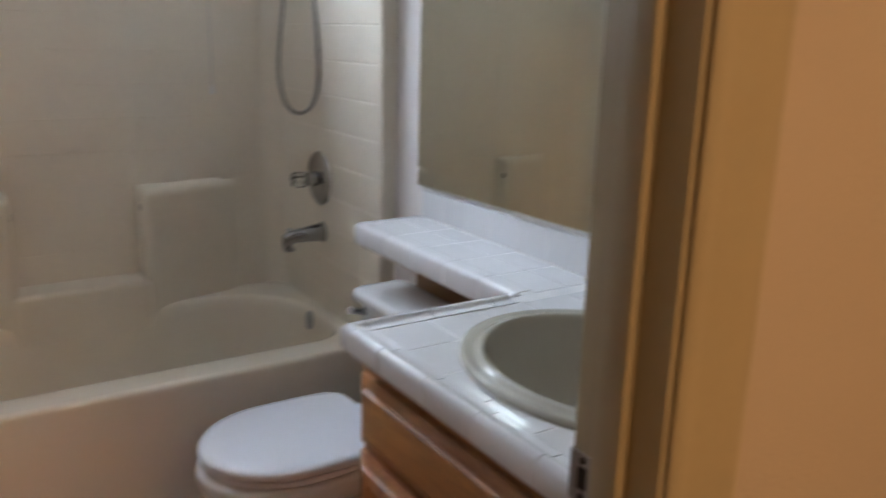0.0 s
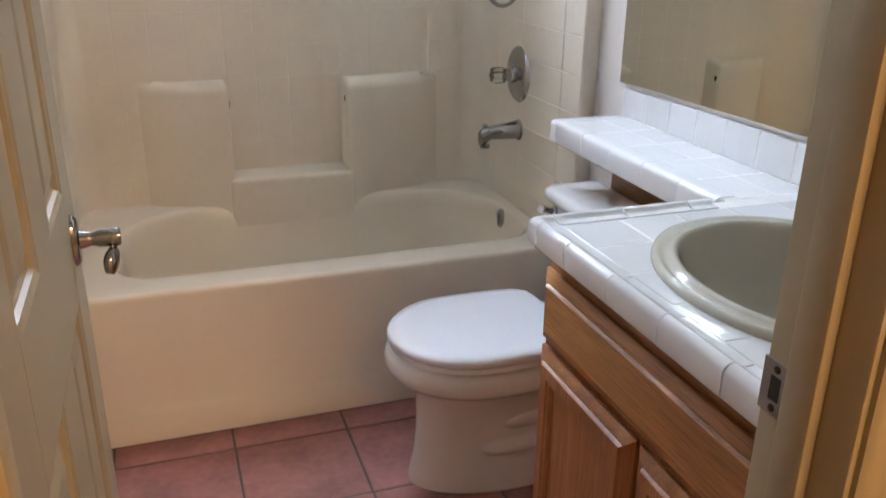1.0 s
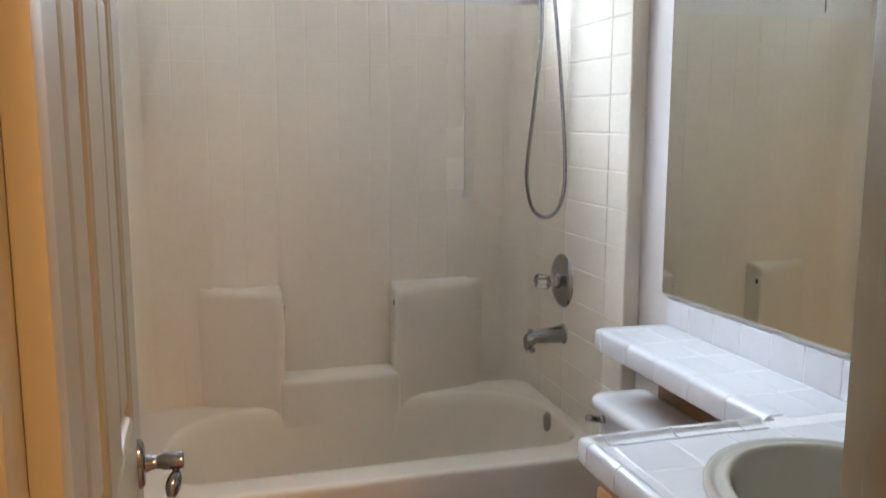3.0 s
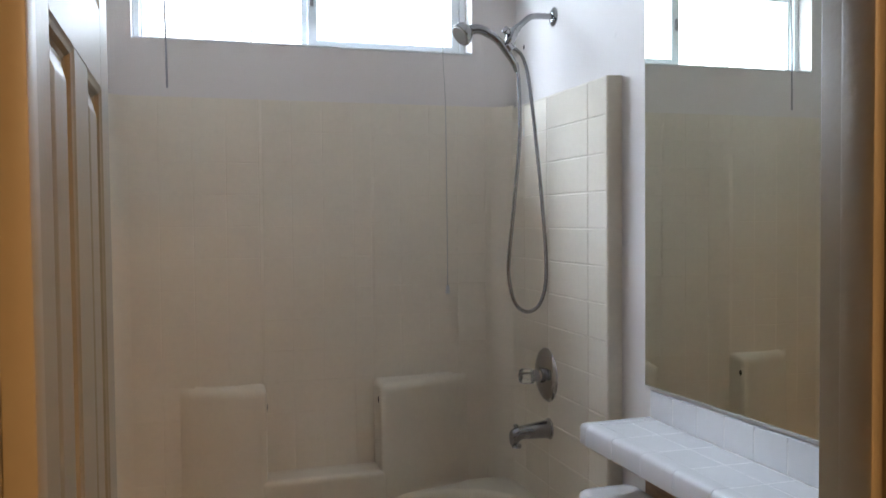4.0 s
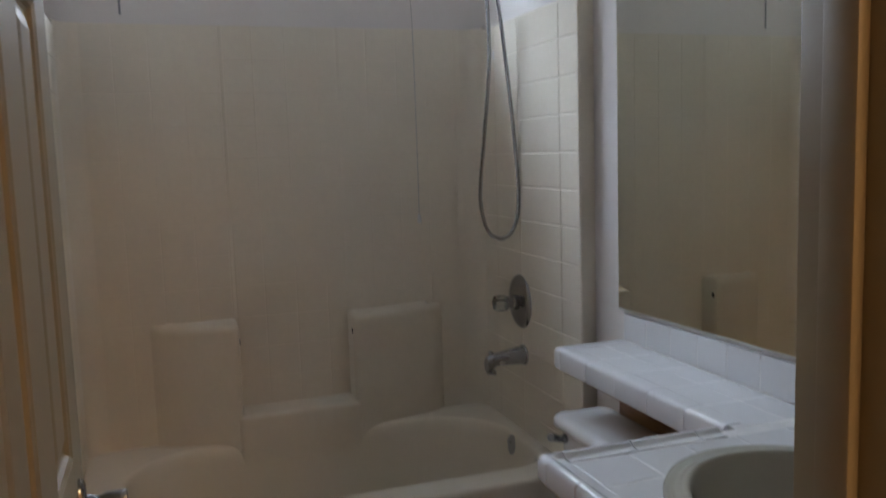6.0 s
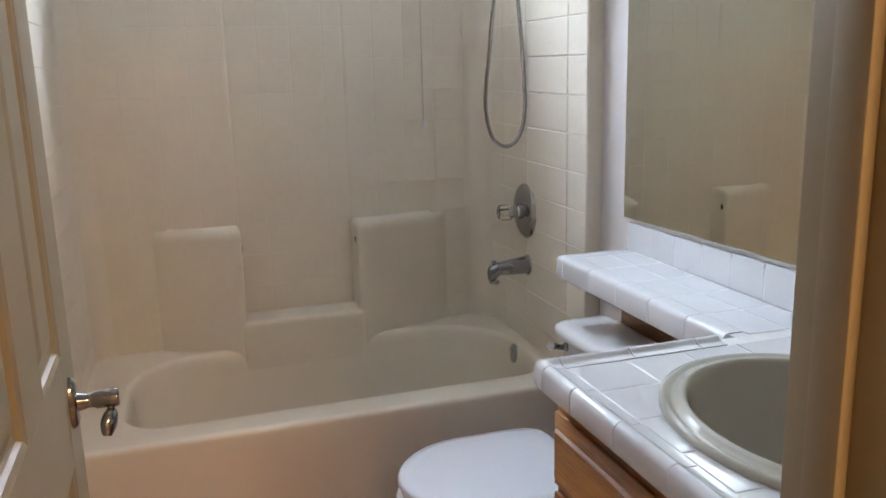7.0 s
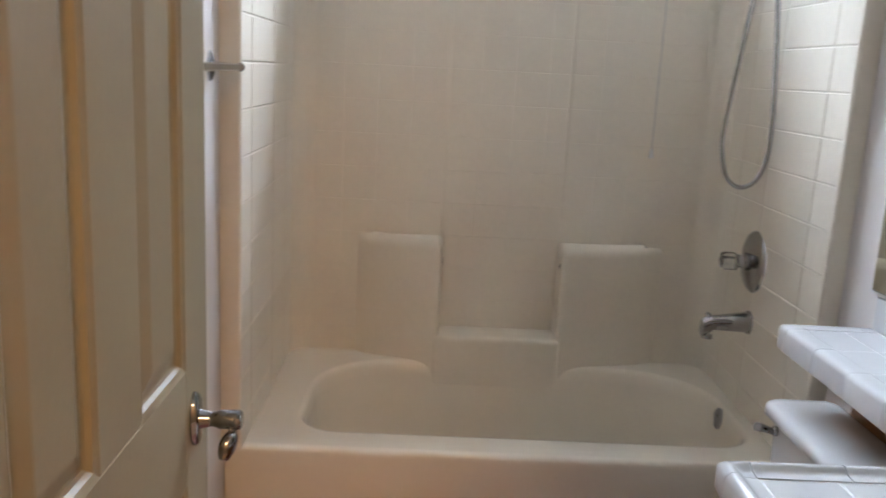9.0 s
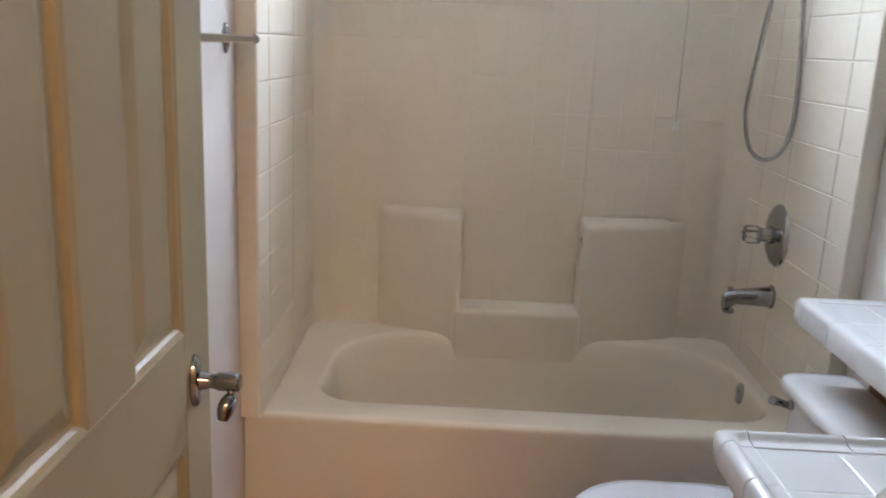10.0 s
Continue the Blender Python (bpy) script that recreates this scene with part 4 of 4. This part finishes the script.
part("seat", rings(seat), SEATP, wc, "white seat ring", smooth=50)
lid = [egg(0.806, 1.236, 0.184, 0.404, back=7), egg(0.800, 1.240, 0.189, 0.409, back=7), egg(0.800, 1.240, 0.189, 0.418, back=7), egg(0.806, 1.238, 0.184, 0.4255, back=7), egg(0.83, 1.225, 0.165, 0.429, back=5), egg(0.90, 1.18, 0.11, 0.431, back=4)]
part("lid", rings(lid), SEATP, wc, "closed white lid", smooth=50)
for s in (-1, 1):
    part("hinge_cap", box(1.236, 1.262, TY + s * 0.075 - 0.018, TY + s * 0.075 + 0.018, 0.386, 0.415, 0.007, 3), SEATP, wc)


def slab(x0, x1, y0, y1, r, steps):
    return rings([[(x, y, z) for x, y in round_rect(x0 + i, x1 - i, y0 + i, y1 - i, [max(0.003, r - i)] * 4, 6)] for i, z in steps])


part("tank", slab(1.305, 1.452, TY - 0.195, TY + 0.195, 0.035, ((0.022, 0.388), (0.010, 0.41), (0.004, 0.52), (0.0, 0.672))), CHINA, wc, smooth=50)
part("tank_lid", slab(1.285, 1.462, TY - 0.212, TY + 0.212, 0.040, ((0.008, 0.672), (0.0, 0.679), (0.0, 0.694), (0.004, 0.703), (0.014, 0.708), (0.03, 0.7095))), CHINA, wc, smooth=50)
lev = part("flush_lever", turned([(0, 0.012), (0.006, 0.012), (0.010, 0.008), (0.018, 0.007)], (1.305, TY + 0.150, 0.650), (-1, 0, 0), 18), CHROME, wc, "chrome flush lever")
part("lever_arm", tube(curve_points([(1.290, TY + 0.150, 0.650), (1.280, TY + 0.152, 0.653), (1.270, TY + 0.148, 0.657), (1.254, TY + 0.138, 0.664)], 6), lambda s: 0.0075 + 0.003 * s, 12), CHROME, lev)

for z, r, x0 in ((0.115, 0.030, 1.06), (0.185, 0.026, 1.10)):
    part("trapway", tube(curve_points([(x0 - 0.05, TY - 0.085, z), (x0, TY - 0.098, z + 0.01), (x0 + 0.14, TY - 0.103, z + 0.02), (x0 + 0.26, TY - 0.094, z - 0.01)], 8), lambda s: r * (0.45 + 0.55 * math.sin(math.pi * s)), 16), CHINA, wc, smooth=60)

# small scars on the walls
solo("wall_anchor", turned([(0, 0.012), (0.0012, 0.008), (0.0014, 0.003)], (W, 1.413, 1.98), (-1, 0, 0), 14), PAINT, "old patched anchor hole on the painted wall", "wall anchor")

solo("screw_hole", turned([(0, 0.006), (0.001, 0.006)], (W, 2.107, 2.079), (-1, 0, 0), 12, sy=1.6), DARK, "dark open screw hole in the painted wall", "screw hole")
solo("screw_hole", turned([(0, 0.005), (0.001, 0.005)], (1.4745, 2.011, 1.822), (-1, 0, 0), 12, sy=1.7), DARK, "dark open screw hole in the shower panel", "screw hole")
solo("glue_smear", turned([(0, 0.011), (0.0015, 0.010), (0.0022, 0.004)], (1.4745, 2.003, 1.752), (-1, 0, 0), 16, sy=1.8), PLASTIC, "white dab of old glue on the shower panel", "glue dab")

# ---------------------------------------------------------------- floor, tile by tile
floor = solo("floor", box(0.0, W, YH, TUB + 0.02, -0.05, -0.003), FGROUT, "terracotta tiled bathroom floor with dark grout", "floor", "structure", smooth=0)
FP = 0.3165
xs = [0.4285 + FP * k for k in range(-2, 5)]
ys = [0.981 + FP * k for k in range(-5, 1)] + [1.280, 1.60]
for xa, xb in zip(xs, xs[1:]):
    for ya, yb in zip(ys, ys[1:]):
        x0, x1, y0, y1 = max(xa + 0.0035, 0.001), min(xb - 0.0035, W - 0.001), max(ya + 0.0035, YH + 0.001), min(yb - 0.0035, TUB + 0.001)
        if x1 - x0 > 0.02 and y1 - y0 > 0.02:
            tile_piece("floor_tile", cache, x1 - x0, y1 - y0, 0.010, (x0, y0, 0.0), FLAT, floor, FTILE)
